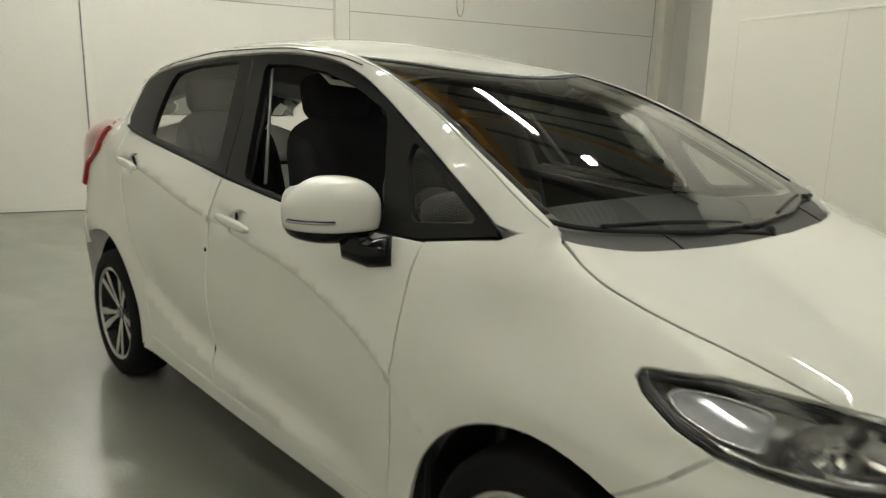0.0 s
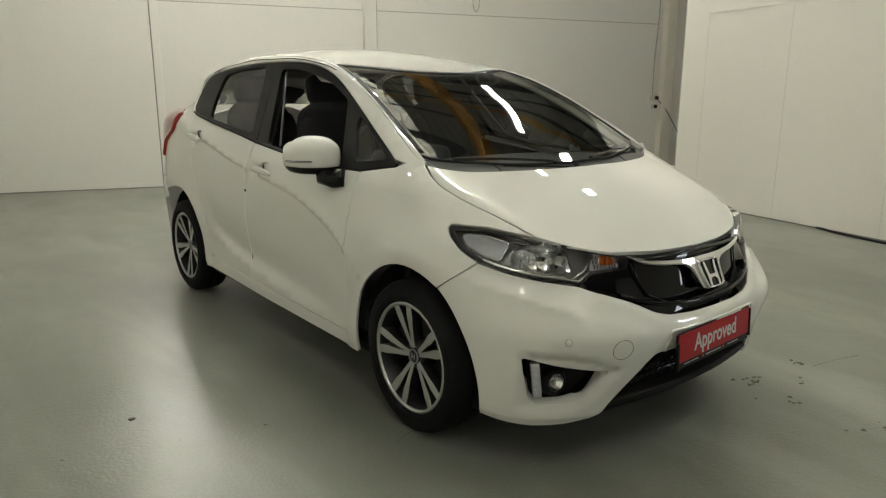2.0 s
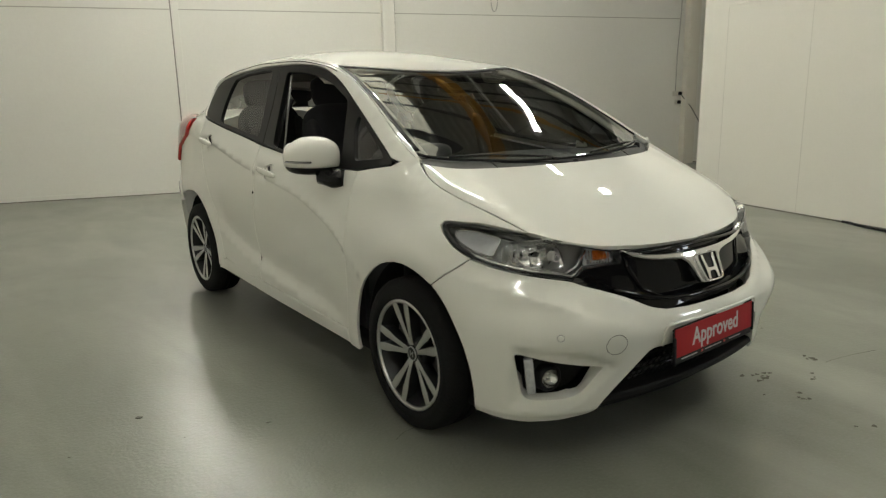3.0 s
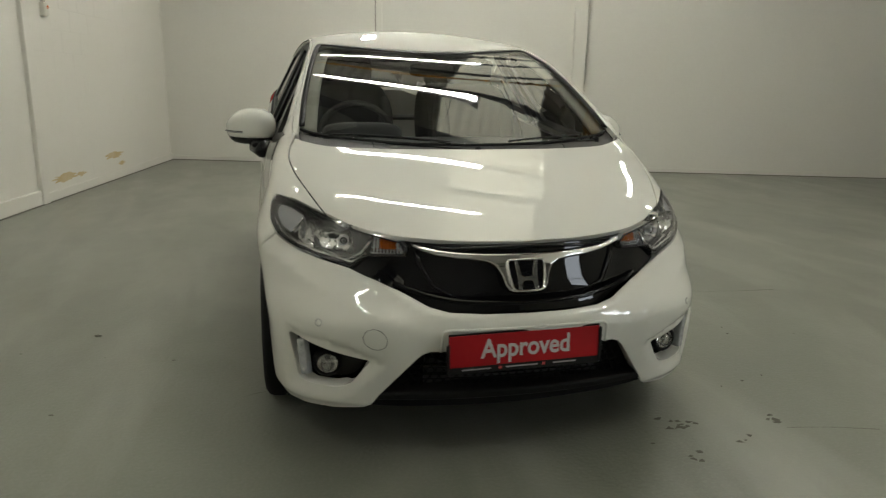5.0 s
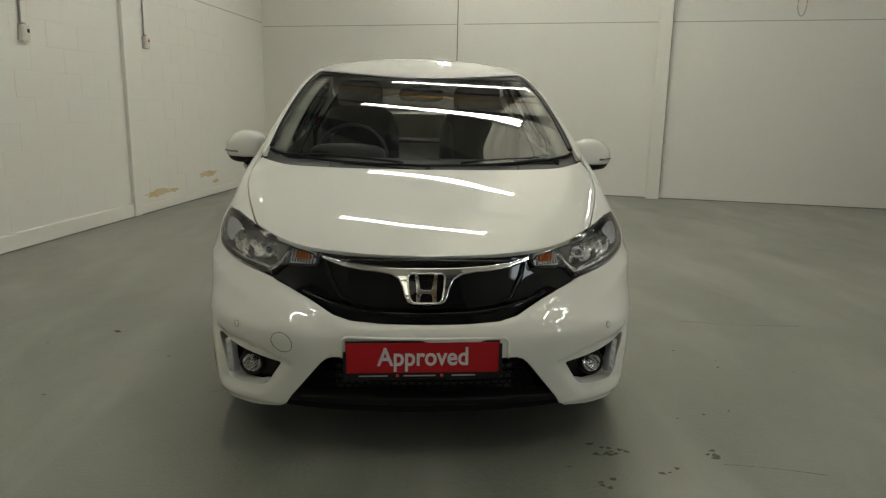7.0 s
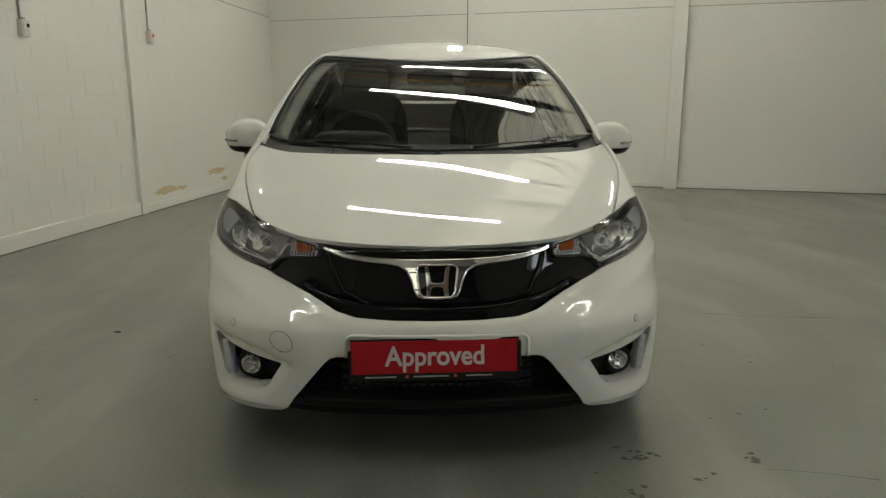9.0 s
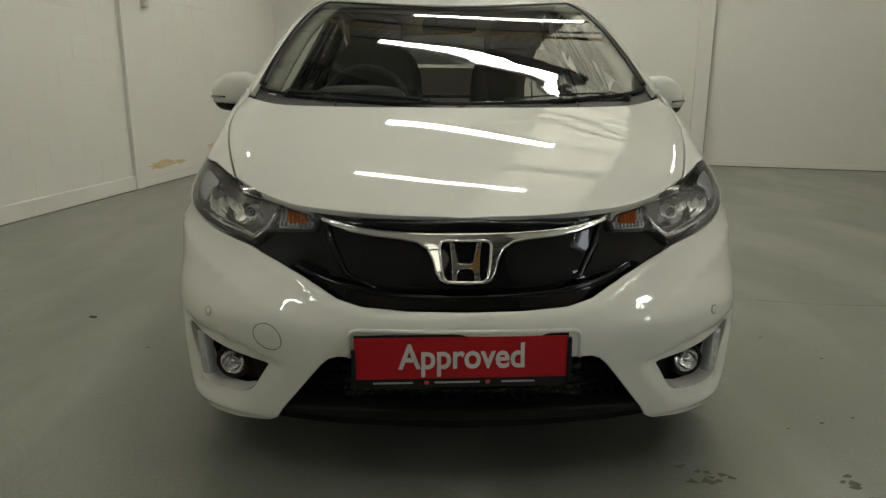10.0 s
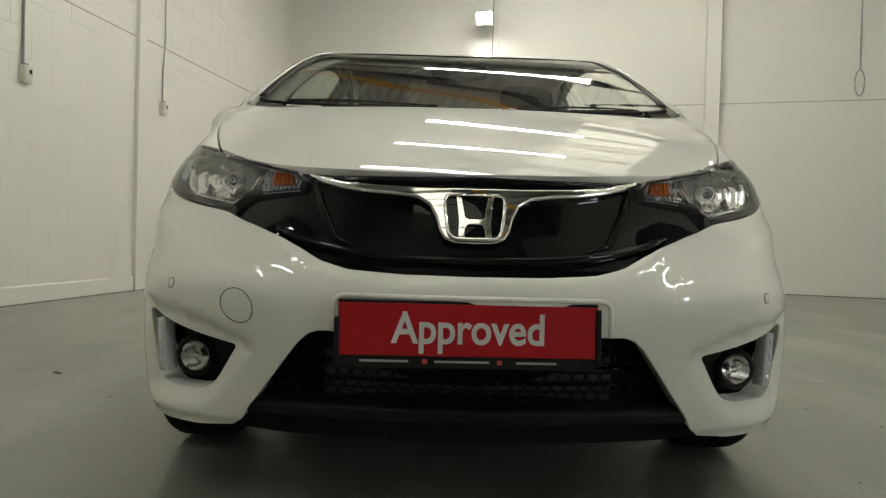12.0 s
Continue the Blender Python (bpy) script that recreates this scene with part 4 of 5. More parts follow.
    ribbon("lamp_surround", SIDE, [(sg * (q[0] - (0.010 if k > 3 else 0.0)), q[1] - (0.008 if k < 4 else -0.007)) for k, q in enumerate(tip)], 0.017, 0.006, LAMP_DARK, lamp, off=-0.009)
    # bright zig-zag band and indicator chamber
    ribbon("lamp_band", SIDE, nose((sg * 0.665, 0.716), (sg * 0.56, 0.692), (sg * 0.515, 0.716), (sg * 0.480, 0.770)), 0.012, 0.008, REFLECTOR, lamp, off=-0.030)
    ind = rounded(nose((0.384, 0.722), (0.492, 0.716), (0.474, 0.778), (0.400, 0.762)), 0.008)
    shell("indicator_back", SIDE, ind if sg > 0 else other(ind), LAMP_SATIN, lamp, off=-0.034, thick=0.004, bevel=0.002, res=0.03)
    bulb = rounded(nose((0.404, 0.734), (0.458, 0.731), (0.456, 0.767), (0.410, 0.760)), 0.010)
    shell("indicator", SIDE, bulb if sg > 0 else other(bulb), AMBER, lamp, off=-0.024, thick=0.012, bevel=0.004, res=0.02, label="amber indicator reflector")
    for k in range(9):
        xx = 0.396 + 0.0105 * k
        ribbon("indicator_rib", SIDE, nose((sg * xx, 0.722), (sg * (xx - 0.001), 0.735)), 0.006, 0.003, CHROME, lamp, off=-0.020)
        over = 1 <= k <= 5
        ribbon("indicator_flute", SIDE, nose((sg * xx, 0.737), (sg * (xx - 0.002), 0.757 + 0.0012 * k)), 0.0025 if over else 0.005, 0.003, AMBER if over else REFLECTOR, lamp, off=-0.020 if over else -0.028)

    # fog lamp pod
    pod_s = pod if sg > 0 else other(pod)
    base = shell("fog_lamp", SIDE, inset(pod_s, -0.006), BLACK_MATT, car, off=-0.085, thick=0.01, bevel=0.002, res=0.03)
    c = Vector((sg * 0.620, -0.562, 0.337))
    f = look(c, c + Vector((0.12 * sg, -1, 0))) @ pose(0, 0, 0, 0, -90, 0)
    link("fog_lamp_bezel", lathe([(0.050, 0.030), (0.048, 0.0), (0.041, -0.006), (0.037, -0.008), (0.034, 0.0)], 36, f), BLACK_MATT, base)
    link("fog_lamp_reflector", lathe([(0.001, 0.024), (0.017, 0.020), (0.029, 0.008), (0.034, -0.004)], 32, f), REFLECTOR, base)
    lens = link("fog_lamp_lens", lathe([(0.034, -0.004), (0.030, -0.011), (0.020, -0.017), (0.008, -0.020), (0.0005, -0.0205)], 32, f), LENS, base)
    lens.visible_shadow = False
    link("fog_lamp_bulb", pillow(0.010, 0.012, 0.010, 1, 1, Matrix.Translation(c + Vector((0, 0.010, 0)))), CHROME, base)
    lean = math.degrees(math.atan2(0.012, 0.115))
    strip = Matrix.Translation((sg * 0.694, -0.541, 0.360)) @ pose(0, 0, 0, 0, sg * lean, sg * 35)
    link("daylight_strip", box(0.030, 0.030, 0.124, strip, 0.005, 3), LED_CLEAR, base, "frosted daytime light strip")
    for k in range(4):
        link("daylight_lens", pillow(0.009, 0.004, 0.010, 1, 1, strip @ pose(0, -0.0145, -0.045 + 0.030 * k)), LED_CLEAR, base)
    # parking sensors
    for xs, zs in ((0.650, 0.508),):
        p, n = SIDE(math.copysign(sx(xs, zs), sg), zs)
        m = n.to_track_quat("X", "Z").to_matrix().to_4x4()
        m.translation = p
        link("parking_sensor", lathe([(0.0005, 0.0025), (0.0085, 0.0025), (0.0100, 0.001), (0.0105, -0.003)], 24, m), PAINT, bumper)
        link("sensor_ring", lathe([(0.0108, -0.003), (0.0108, 0.0014), (0.0122, 0.0012), (0.0122, -0.003)], 24, m), DULL_PRINT, bumper)
# towing eye cover
cx, cz = 0.482, 0.472
circle = [(sx(cx + 0.036 * math.cos(a), cz), cz + 0.036 * math.sin(a)) for a in np.linspace(0, 2 * math.pi, 40, endpoint=False)]
circle = other(circle)
ribbon("towing_eye_cover", SIDE, circle + circle[:1], 0.0016, 0.0006, BLACK_MATT, bumper, off=0.0004)

# lower grille: mesh, dark back and the black lip
low_half = nose((0.0, 0.428), (0.335, 0.428), (0.41, 0.345), (0.490, 0.245), (0.40, 0.225), (0.0, 0.222))
lower = shell("lower_grille", SIDE, both(low_half), UNDER, car, off=-0.085, thick=0.01, bevel=0.002, res=0.05)
bars = bmesh.new()
for row in range(7):
    zz = 0.276 + 0.021 * row
    half = 0.470 - (zz - 0.24) * 0.72
    count = int(half / 0.030)
    for k in range(-count, count + 1):
        xx = k * 0.030 * 2 / 2 + (0.015 if row % 2 else 0)
        if abs(xx) > half:
            continue
        ctr, n = SIDE(math.copysign(sx(abs(xx), zz), xx), zz)
        ctr = ctr - n * 0.048
        hexa = [ctr + Vector((0.0145 * math.cos(a), 0, 0.0115 * math.sin(a))) for a in [math.pi / 3 * j for j in range(7)]]
        add_to(bars, tube(hexa, 0.0022, 4))
link("grille_mesh", bars, UNDER, lower)
for zz in (0.300, 0.335, 0.372):
    ribbon("grille_slat", SIDE, nose(*[(x, zz) for x in np.linspace(-0.36, 0.36, 17)]), 0.006, 0.006, BLACK_GLOSS, lower, off=-0.055)
link("radiator", box(0.62, 0.02, 0.16, pose(0, -0.64, 0.34)), STEEL, lower)
lip_half = nose((0.0, 0.266), (0.30, 0.263), (0.474, 0.262), (0.500, 0.240), (0.495, 0.228), (0.30, 0.226), (0.0, 0.228))
shell("bumper_lip", SIDE, both(lip_half), BLACK_MATT, car, off=-0.004, thick=0.09, bevel=0.012, res=0.04, label="matt black lower bumper lip")
shell("undertray", SIDE, both(nose((0.0, 0.225), (0.40, 0.225), (0.74, 0.215), (0.76, 0.165), (0.40, 0.150), (0.0, 0.150))), UNDER, car, off=-0.06, thick=0.05, bevel=0.01, res=0.05)

# number plate: a black carrier with a red card that covers the plate
tilt = pose(0.002, -0.788, 0.435, -3.0, 0, 2.0)
plate = thing("number_plate_cover", "red card reading Approved over the car's number plate", "plate", at=tilt)
part("carrier", box(0.508, 0.008, 0.126, pose(0, 0.006, -0.008), 0.003), BLACK_MATT, plate)
part("backing", box(0.512, 0.003, 0.132, pose(0, 0.0005, -0.004), 0.001), BLACK_MATT, plate, "black lower edge behind the card")
part("card", box(0.509, 0.004, 0.102, pose(0.0, -0.0015, 0.005), 0.001), RED_CARD, plate)
for sg in (1, -1):
    part("side_clip", box(0.011, 0.012, 0.100 if sg < 0 else 0.112, pose(sg * 0.2575, -0.002, -0.022 if sg < 0 else -0.004), 0.003), BLACK_MATT, plate)
tc = bpy.data.curves.new("lettering", "FONT")
tc.body, tc.size, tc.align_x, tc.align_y, tc.extrude, tc.offset = "Approved", 0.086, "CENTER", "CENTER", 0.0004, 0.0016
to = new("lettering", tc)
deps = bpy.context.evaluated_depsgraph_get()
lm = bpy.data.meshes.new_from_object(to.evaluated_get(deps))
bpy.data.objects.remove(to)
lm.transform(pose(0.001, -0.0042, 0.006, 90, 0, 0) @ Matrix.Diagonal((0.87, 1, 1, 1)))
link("lettering", lm, WHITE_PRINT, plate, "white lettering that reads Approved")
for x0, wd, mt in ((-0.165, 0.095, DULL_PRINT), (-0.085, 0.010, RED_PRINT), (-0.012, 0.108, DULL_PRINT), (0.062, 0.010, RED_PRINT), (0.135, 0.080, DULL_PRINT)):
    part("print_bar", box(wd, 0.001, 0.0045 if wd > 0.05 else 0.009, pose(x0, -0.0013, -0.0565), 0), mt, plate)

# ---------------------------------------------------------------- tail of the car
for sg in (1, -1):
    tl = rounded([(AF + WB + 0.010, 1.165), (AF + WB + 0.12, 1.192), (AF + WB + 0.24, 1.19), (AF + WB + 0.40, 1.02), (AF + WB + 0.40, 0.90), (AF + WB + 0.26, 0.87), (AF + WB + 0.215, 0.98), (AF + WB + 0.070, 1.06)], 0.02)
    shell("tail_lamp", SIDE, tl if sg > 0 else other(tl), RED_LAMP, car, off=0.020, thick=0.04, bevel=0.012, res=0.035, label="red tail lamp")
tail_half = [(END, 1.20), (END - 0.35, 1.20), (END - 0.62, 1.05), (END - 0.63, 0.98), (END - 0.63, 0.87), (END - 0.70, 0.80), (END - 0.70, 0.70), (END, 0.70)]
gate_loop = tail_half + [(2 * END - p[0], p[1]) for p in reversed(tail_half[1:-1])]


def around(s, z):
    """The skin, carried on past the middle of the tail."""
    if s > END:
        v = skin(2 * END - s, z)
        return Vector((-v.x, v.y, v.z))
    return skin(s, z)


AROUND = with_normal(around, lambda v: (v.x * 0.3, 1, 0.02))
shell("tailgate", AROUND, gate_loop, PAINT, car, res=0.06, gap=G)
rear_glass_half = [(END, 1.215), (END - 0.36, 1.215), (END - 0.60, 1.215), (END - 0.70, 1.30), (END - 0.62, 1.40), (END - 0.30, 1.43), (END, 1.44)]
rg = shell("rear_window", AROUND, rear_glass_half + [(2 * END - p[0], p[1]) for p in reversed(rear_glass_half[1:-1])], GLASS_DARK, car, res=0.07, thick=0.005)
rg.visible_shadow = False
rb_half = [(END, 0.69), (END - 0.68, 0.69), (END - 0.80, 0.74), (END - 0.86, 0.62), (END - 0.75, 0.575), (END - 0.72, 0.30), (END - 0.60, 0.22), (END, 0.24)]
shell("rear_bumper", AROUND, rb_half + [(2 * END - p[0], p[1]) for p in reversed(rb_half[1:-1])], PAINT, car, res=0.06, gap=G, thick=0.03)
spoil = [(END, 1.445), (END - 0.30, 1.435), (END - 0.66, 1.40), (END - 0.55, 1.46), (END, 1.47)]
shell("roof_spoiler", AROUND, spoil + [(2 * END - p[0], p[1]) for p in reversed(spoil[1:-1])], PAINT, car, res=0.06, off=0.01, thick=0.03, bevel=0.008)

# ---------------------------------------------------------------- underside and wheel wells
link("floor_pan", box(1.50, 3.2, 0.06, pose(0, 1.15, 0.20), 0.02), UNDER, car)
for y0 in (0.0, WB):
    for sg in (1, -1):
        n = 20
        vs, fs = [], []
        for i in range(n + 1):
            a = radians(-15 + 210 * i / n)
            for xx, rr in ((0.775, 0.372), (0.60, 0.372), (0.56, 0.35), (0.56, 0.02)):
                vs.append((sg * xx, y0 + rr * math.cos(a), 0.305 + rr * math.sin(a)))
        for i in range(n):
            for j in range(3):
                fs.append((i * 4 + j, i * 4 + j + 1, (i + 1) * 4 + j + 1, (i + 1) * 4 + j))
        link("wheel_liner", from_lists(vs, fs), UNDER, car)

# ---------------------------------------------------------------- wheels


def make_wheel():
    """A wheel that faces -x, its middle at the origin."""
    w = new("wheel")
    r = 0.303
    link("tyre", lathe([(0.205, 0.085), (0.235, 0.098), (0.270, 0.096), (0.292, 0.084), (0.3005, 0.066), (0.303, 0.03), (0.303, 0.022), (0.297, 0.020), (0.297, 0.014), (0.303, 0.012),
                        (0.3035, -0.012), (0.297, -0.014), (0.297, -0.020), (0.303, -0.022), (0.303, -0.03), (0.3005, -0.066), (0.292, -0.084), (0.272, -0.096), (0.255, -0.097),
                        (0.252, -0.099), (0.240, -0.099), (0.238, -0.0985), (0.228, -0.097), (0.219, -0.087)], 96), RUBBER, w, "black rubber tyre")
    link("rim", lathe([(0.200, 0.08), (0.190, 0.06), (0.180, -0.02), (0.196, -0.060), (0.203, -0.078), (0.205, -0.083)], 80), ALLOY_DARK, w)
    link("rim_edge", lathe([(0.205, -0.078), (0.2065, -0.0885), (0.210, -0.0915), (0.219, -0.0915), (0.2215, -0.087), (0.221, -0.078)], 80), ALLOY, w, "bright machined rim edge")
    link("hub", lathe([(0.0005, -0.055), (0.045, -0.055), (0.060, -0.048), (0.066, -0.03), (0.064, 0.02)], 40), ALLOY_DARK, w)
    link("hub_cap", lathe([(0.0005, -0.0665), (0.024, -0.066), (0.030, -0.063), (0.031, -0.05)], 32), ALLOY_DARK, w)
    link("cap_ring", lathe([(0.0245, -0.064), (0.026, -0.0675), (0.029, -0.0665), (0.0295, -0.063)], 32), SILVER_TRIM, w)
    for x0, z0, a, b in ((-0.008, 0, 0.004, 0.022), (0.008, 0, 0.004, 0.022), (0, 0, 0.014, 0.004)):
        part("cap_mark", box(0.003, a, b, pose(-0.0665, x0, z0), 0.001), SILVER_TRIM, w)
    link("brake_disc", lathe([(0.05, 0.0), (0.132, 0.0), (0.134, 0.004), (0.134, 0.02), (0.05, 0.022)], 48), STEEL, w)
    part("brake_caliper", box(0.06, 0.07, 0.12, pose(0.0, 0.115, 0.02), 0.012), ALLOY_DARK, w)

    def spoke(a0, lean, mat_face, width0, width1, face):
        """One spoke from the hub to the rim: a raised bright face on a dark flank."""
        vs, fs, n = [], [], 9
        for i in range(n + 1):
            t = i / n
            rr = 0.034 + (0.210 - 0.034) * t
            bulge = 1 + 0.30 * math.exp(-((t - 0.72) / 0.16) ** 2)
            wd = (width0 + (width1 - width0) * t) * bulge
            ang = a0 + lean * t
            xf = -0.058 - 0.024 * t ** 0.8
            er, et = Vector((0, math.cos(ang), math.sin(ang))), Vector((0, -math.sin(ang), math.cos(ang)))
            c = er * rr
            if face:
                ring4 = ((-0.46, xf - 0.0015), (-0.40, xf - 0.003), (0.40, xf - 0.003), (0.46, xf - 0.0015), (0.46, xf + 0.004), (-0.46, xf + 0.004))
            else:
                ring4 = ((-0.5, xf), (-0.46, xf - 0.001), (0.46, xf - 0.001), (0.5, xf), (0.42, xf + 0.045), (-0.42, xf + 0.045))
            for k, xx in ring4:
                vs.append(c + et * (wd * k) + Vector((xx, 0, 0)))
        for i in range(n):
            for j in range(6):
                a, b = i * 6 + j, i * 6 + (j + 1) % 6
                fs.append((a, b, b + 6, a + 6))
        fs += [tuple(range(6)), tuple(range(n * 6, n * 6 + 6))[::-1]]
        bm = from_lists(vs, fs)
        bmesh.ops.recalc_face_normals(bm, faces=bm.faces[:])
        return bm

    for k in range(5):
        a0 = radians(77 + 72 * k)
        for s in (-1, 1):
            sp = link("spoke", spoke(a0 + s * 0.165, s * 0.030, None, 0.019, 0.034, False), ALLOY_DARK, w, smooth=False)
            link("spoke_face", spoke(a0 + s * 0.165, s * 0.030, None, 0.018, 0.033, True), ALLOY, w, "bright machined spoke face", smooth=False)
        an = a0 + radians(36)
        link("wheel_nut", lathe([(0.0005, -0.060), (0.006, -0.060), (0.0085, -0.055), (0.009, -0.04)], 12, pose(0, 0.043 * math.cos(an), 0.043 * math.sin(an))), STEEL, w)
    return w


wheel = make_wheel()
wheel.parent = car
wheel.matrix_basis = pose(-0.742, 0, 0.303)
for x0, y0, rz, spin in ((-0.735, WB, 0, 46), (0.742, 0, 180, 40), (0.735, WB, 180, 10)):
    c = copy_thing(wheel, pose(x0, y0, 0.303, spin, 0, rz))
    c.parent = car

# ---------------------------------------------------------------- mirrors, wipers


def door_mirror(sg):
    m = new("door_mirror")
    m.parent = car
    c = Vector((sg * 0.880, 0.630, 1.040 if sg < 0 else 1.026))

    def shape(u, v):
        """The shell of a mirror: broad and blunt towards the glass, rounded forwards and outwards."""
        p = math.cos(v) ** (1.0 if v > 0 else 0.45)
        x = 0.113 * math.copysign(abs(p * math.cos(u)) ** 0.75, math.cos(u))
        y = 0.085 * math.copysign(abs(p * math.sin(u)) ** (0.85 if math.sin(u) < 0 else 0.35), math.sin(u)) * (1.0 if math.sin(u) < 0 else 0.35)
        z = 0.082 * math.copysign(abs(math.sin(v)) ** (0.8 if v > 0 else 0.72), math.sin(v))
        z *= 1.0 - 0.42 * max(0.0, x / 0.113) ** 2 * (1 if z > 0 else 0.3) - 0.06 * max(0.0, -x / 0.113) ** 2
        return Vector((sg * x, y + 0.25 * x, z))

    def build(lo, hi, grow):
        vs, fs, nu, nv = [], [], 44, 14
        for j in range(nv + 1):
            v = lo + (hi - lo) * j / nv
            for i in range(nu):
                vs.append(c + shape(2 * math.pi * i / nu, v) * grow)
        for j in range(nv):
            for i in range(nu):
                a, b = j * nu + i, j * nu + (i + 1) % nu
                fs.append((a, b, b + nu, a + nu))
        bm = from_lists(vs, fs)
        bmesh.ops.remove_doubles(bm, verts=bm.verts[:], dist=1e-5)
        bmesh.ops.holes_fill(bm, edges=bm.edges[:])
        bmesh.ops.recalc_face_normals(bm, faces=bm.faces[:])
        return bm

    link("mirror_cap", build(-0.50, math.pi / 2, 1.0), PAINT, m)
    link("mirror_base", build(-math.pi / 2, -0.53, 0.985), BLACK_GLOSS, m, "gloss black lower half")
    strip = [c + shape(a, -0.17) * 1.004 for a in np.linspace(-0.15, -1.35, 14)]
    link("repeater_groove", tube(strip, 0.0060, 6, 0.8), FRAME_BLACK, m)
    strip = [c + (p - c) * 1.035 for p in strip]
    link("side_repeater", tube(strip, 0.0038, 6, 0.7), LED_CLEAR, m)
    gl = rounded([(-0.105, -0.062), (0.100, -0.055), (0.100, 0.055), (-0.105, 0.066)], 0.04)
    link("mirror_glass", from_lists([c + Vector((sg * a, 0.036 + 0.25 * a, b)) for a, b in gl], [tuple(range(len(gl)))]), MIRROR, m, smooth=False)
    root, n = SIDE(sg * (AF + 0.48), 0.950)
    mid = Vector((sg * 0.850, 0.575, 0.950))
    link("mirror_stalk", tube([root, root.lerp(mid, 0.5) + Vector((0, 0, -0.012)), mid, mid + Vector((0, 0, 0.03))], [0.042, 0.040, 0.044, 0.038], 12, 0.9), BLACK_GLOSS, m, "black mirror stalk")
    return m


door_mirror(1)
door_mirror(-1)


def wiper(p0, p1, lift):
    w = new("wiper")
    w.parent = car
    a, b = (ROOF(*p)[0] + Vector((0, 0, lift)) for p in (p0, p1))
    link("wiper_pivot", lathe([(0.0005, 0.02), (0.012, 0.018), (0.016, 0.0), (0.018, -0.02)], 20, Matrix.Translation(a) @ pose(0, 0, 0, 0, -80, 0)), BLACK_MATT, w)
    arm = [a.lerp(b, t) + Vector((0, 0, 0.005 * math.sin(math.pi * t))) for t in np.linspace(0, 0.62, 8)]
    link("wiper_arm", tube(arm, [0.013, 0.012, 0.010, 0.009, 0.008, 0.007, 0.007, 0.006], 8, 0.6), BLACK_MATT, w)
    pts = []
    for t in np.linspace(-0.0, 1.0, 16):
        x, y = p0[0] + (p1[0] - p0[0]) * (0.18 + 0.82 * t), p0[1] + (p1[1] - p0[1]) * (0.18 + 0.82 * t) + 0.012
        pts.append(ROOF(x, y)[0] + Vector((0, 0, -0.010)))
    link("wiper_blade", tube(pts, 0.006, 6, 1.0), BLACK_MATT, w)


wiper((0.02, -0.068), (-0.56, 0.050), -0.026)
wiper((0.58, 0.050), (0.16, -0.040), -0.026)
link("washer_nozzle", pillow(0.012, 0.01, 0.006, 0.8, 0.8, Matrix.Translation(ROOF(-0.10, -0.06)[0])), BLACK_MATT, car)

# ---------------------------------------------------------------- cabin


def seat(x0, y0, wide=0.24, rear=False):
    s = new("seat")
    s.parent = car
    link("cushion", pillow(wide, 0.27, 0.095, 0.45, 0.5, pose(x0, y0, 0.62, 8)), CLOTH, s)
    link("backrest", pillow(wide - 0.01, 0.075, 0.33, 0.45, 0.5, pose(x0, y0 + 0.30, 0.93, -18)), CLOTH, s)
    for k in (-1, 1):
        link("bolster", pillow(0.045, 0.09, 0.26, 0.7, 0.7, pose(x0 + k * (wide - 0.045), y0 + 0.265, 0.92, -18)), CLOTH, s)
        link("headrest_post", tube([(x0 + k * 0.06, y0 + 0.395, 1.20), (x0 + k * 0.06, y0 + 0.415, 1.29)], 0.006, 6), SILVER_TRIM, s)
    link("headrest", pillow(0.135, 0.05, 0.085, 0.5, 0.6, pose(x0, y0 + 0.42, 1.315, -12)), CLOTH, s)
    return s


seat(-0.36, 0.95)
seat(0.36, 0.95)
for x0 in (-0.40, 0.40):
    seat(x0, 1.85, 0.22)
# dashboard: rounded top that follows the screen, with binnacle, screen and wheel
dash_pts = curve([(0.30, 0.62), (0.20, 0.75), (0.26, 0.86), (0.30, 0.965), (0.42, 0.985), (0.58, 0.975), (0.66, 0.92), (0.66, 0.75), (0.60, 0.62)], 4)
vs, fs = [], []
for i, x in enumerate(np.linspace(-0.69, 0.69, 13)):
    for y, z in dash_pts:
        vs.append((x, y - 0.20 * (1 - (x / 0.72) ** 2) * (1 if y < 0.45 else 0.2), z + 0.02 * (1 - (x / 0.7) ** 2)))
k = len(dash_pts)
for i in range(12):
    for j in range(k):
        a, b = i * k + j, i * k + (j + 1) % k
        fs.append((a, b, b + k, a + k))
bm = from_lists(vs, fs)
bmesh.ops.recalc_face_normals(bm, faces=bm.faces[:])
link("dashboard", bm, TRIM_DARK, car, "dark grey moulded dashboard")
link("instrument_hood", pillow(0.19, 0.12, 0.06, 0.6, 0.6, pose(-0.37, 0.60, 1.00, -8)), TRIM_DARK, car)
part("dashboard_screen", box(0.20, 0.02, 0.12, pose(0.0, 0.665, 0.90, -12), 0.006), BLACK_GLOSS, car)
wheel_m = pose(-0.37, 0.80, 0.98, 62, 0, 0)
sw = new("steering_wheel")
sw.parent = car
link("wheel_ring", tube([wheel_m @ Vector((0.185 * math.cos(a), 0.185 * math.sin(a), 0)) for a in np.linspace(0, 2 * math.pi, 41)], 0.015, 8), TRIM_DARK, sw)
link("wheel_boss", pillow(0.075, 0.065, 0.03, 0.6, 0.7, wheel_m), TRIM_DARK, sw)
for a in (0, 180, 270):
    e = Vector((math.cos(radians(a)), math.sin(radians(a)), 0))
    link("wheel_spoke", tube([wheel_m @ (e * 0.05), wheel_m @ (e * 0.178)], 0.018, 8, 0.5), SILVER_TRIM if a == 270 else TRIM_DARK, sw)
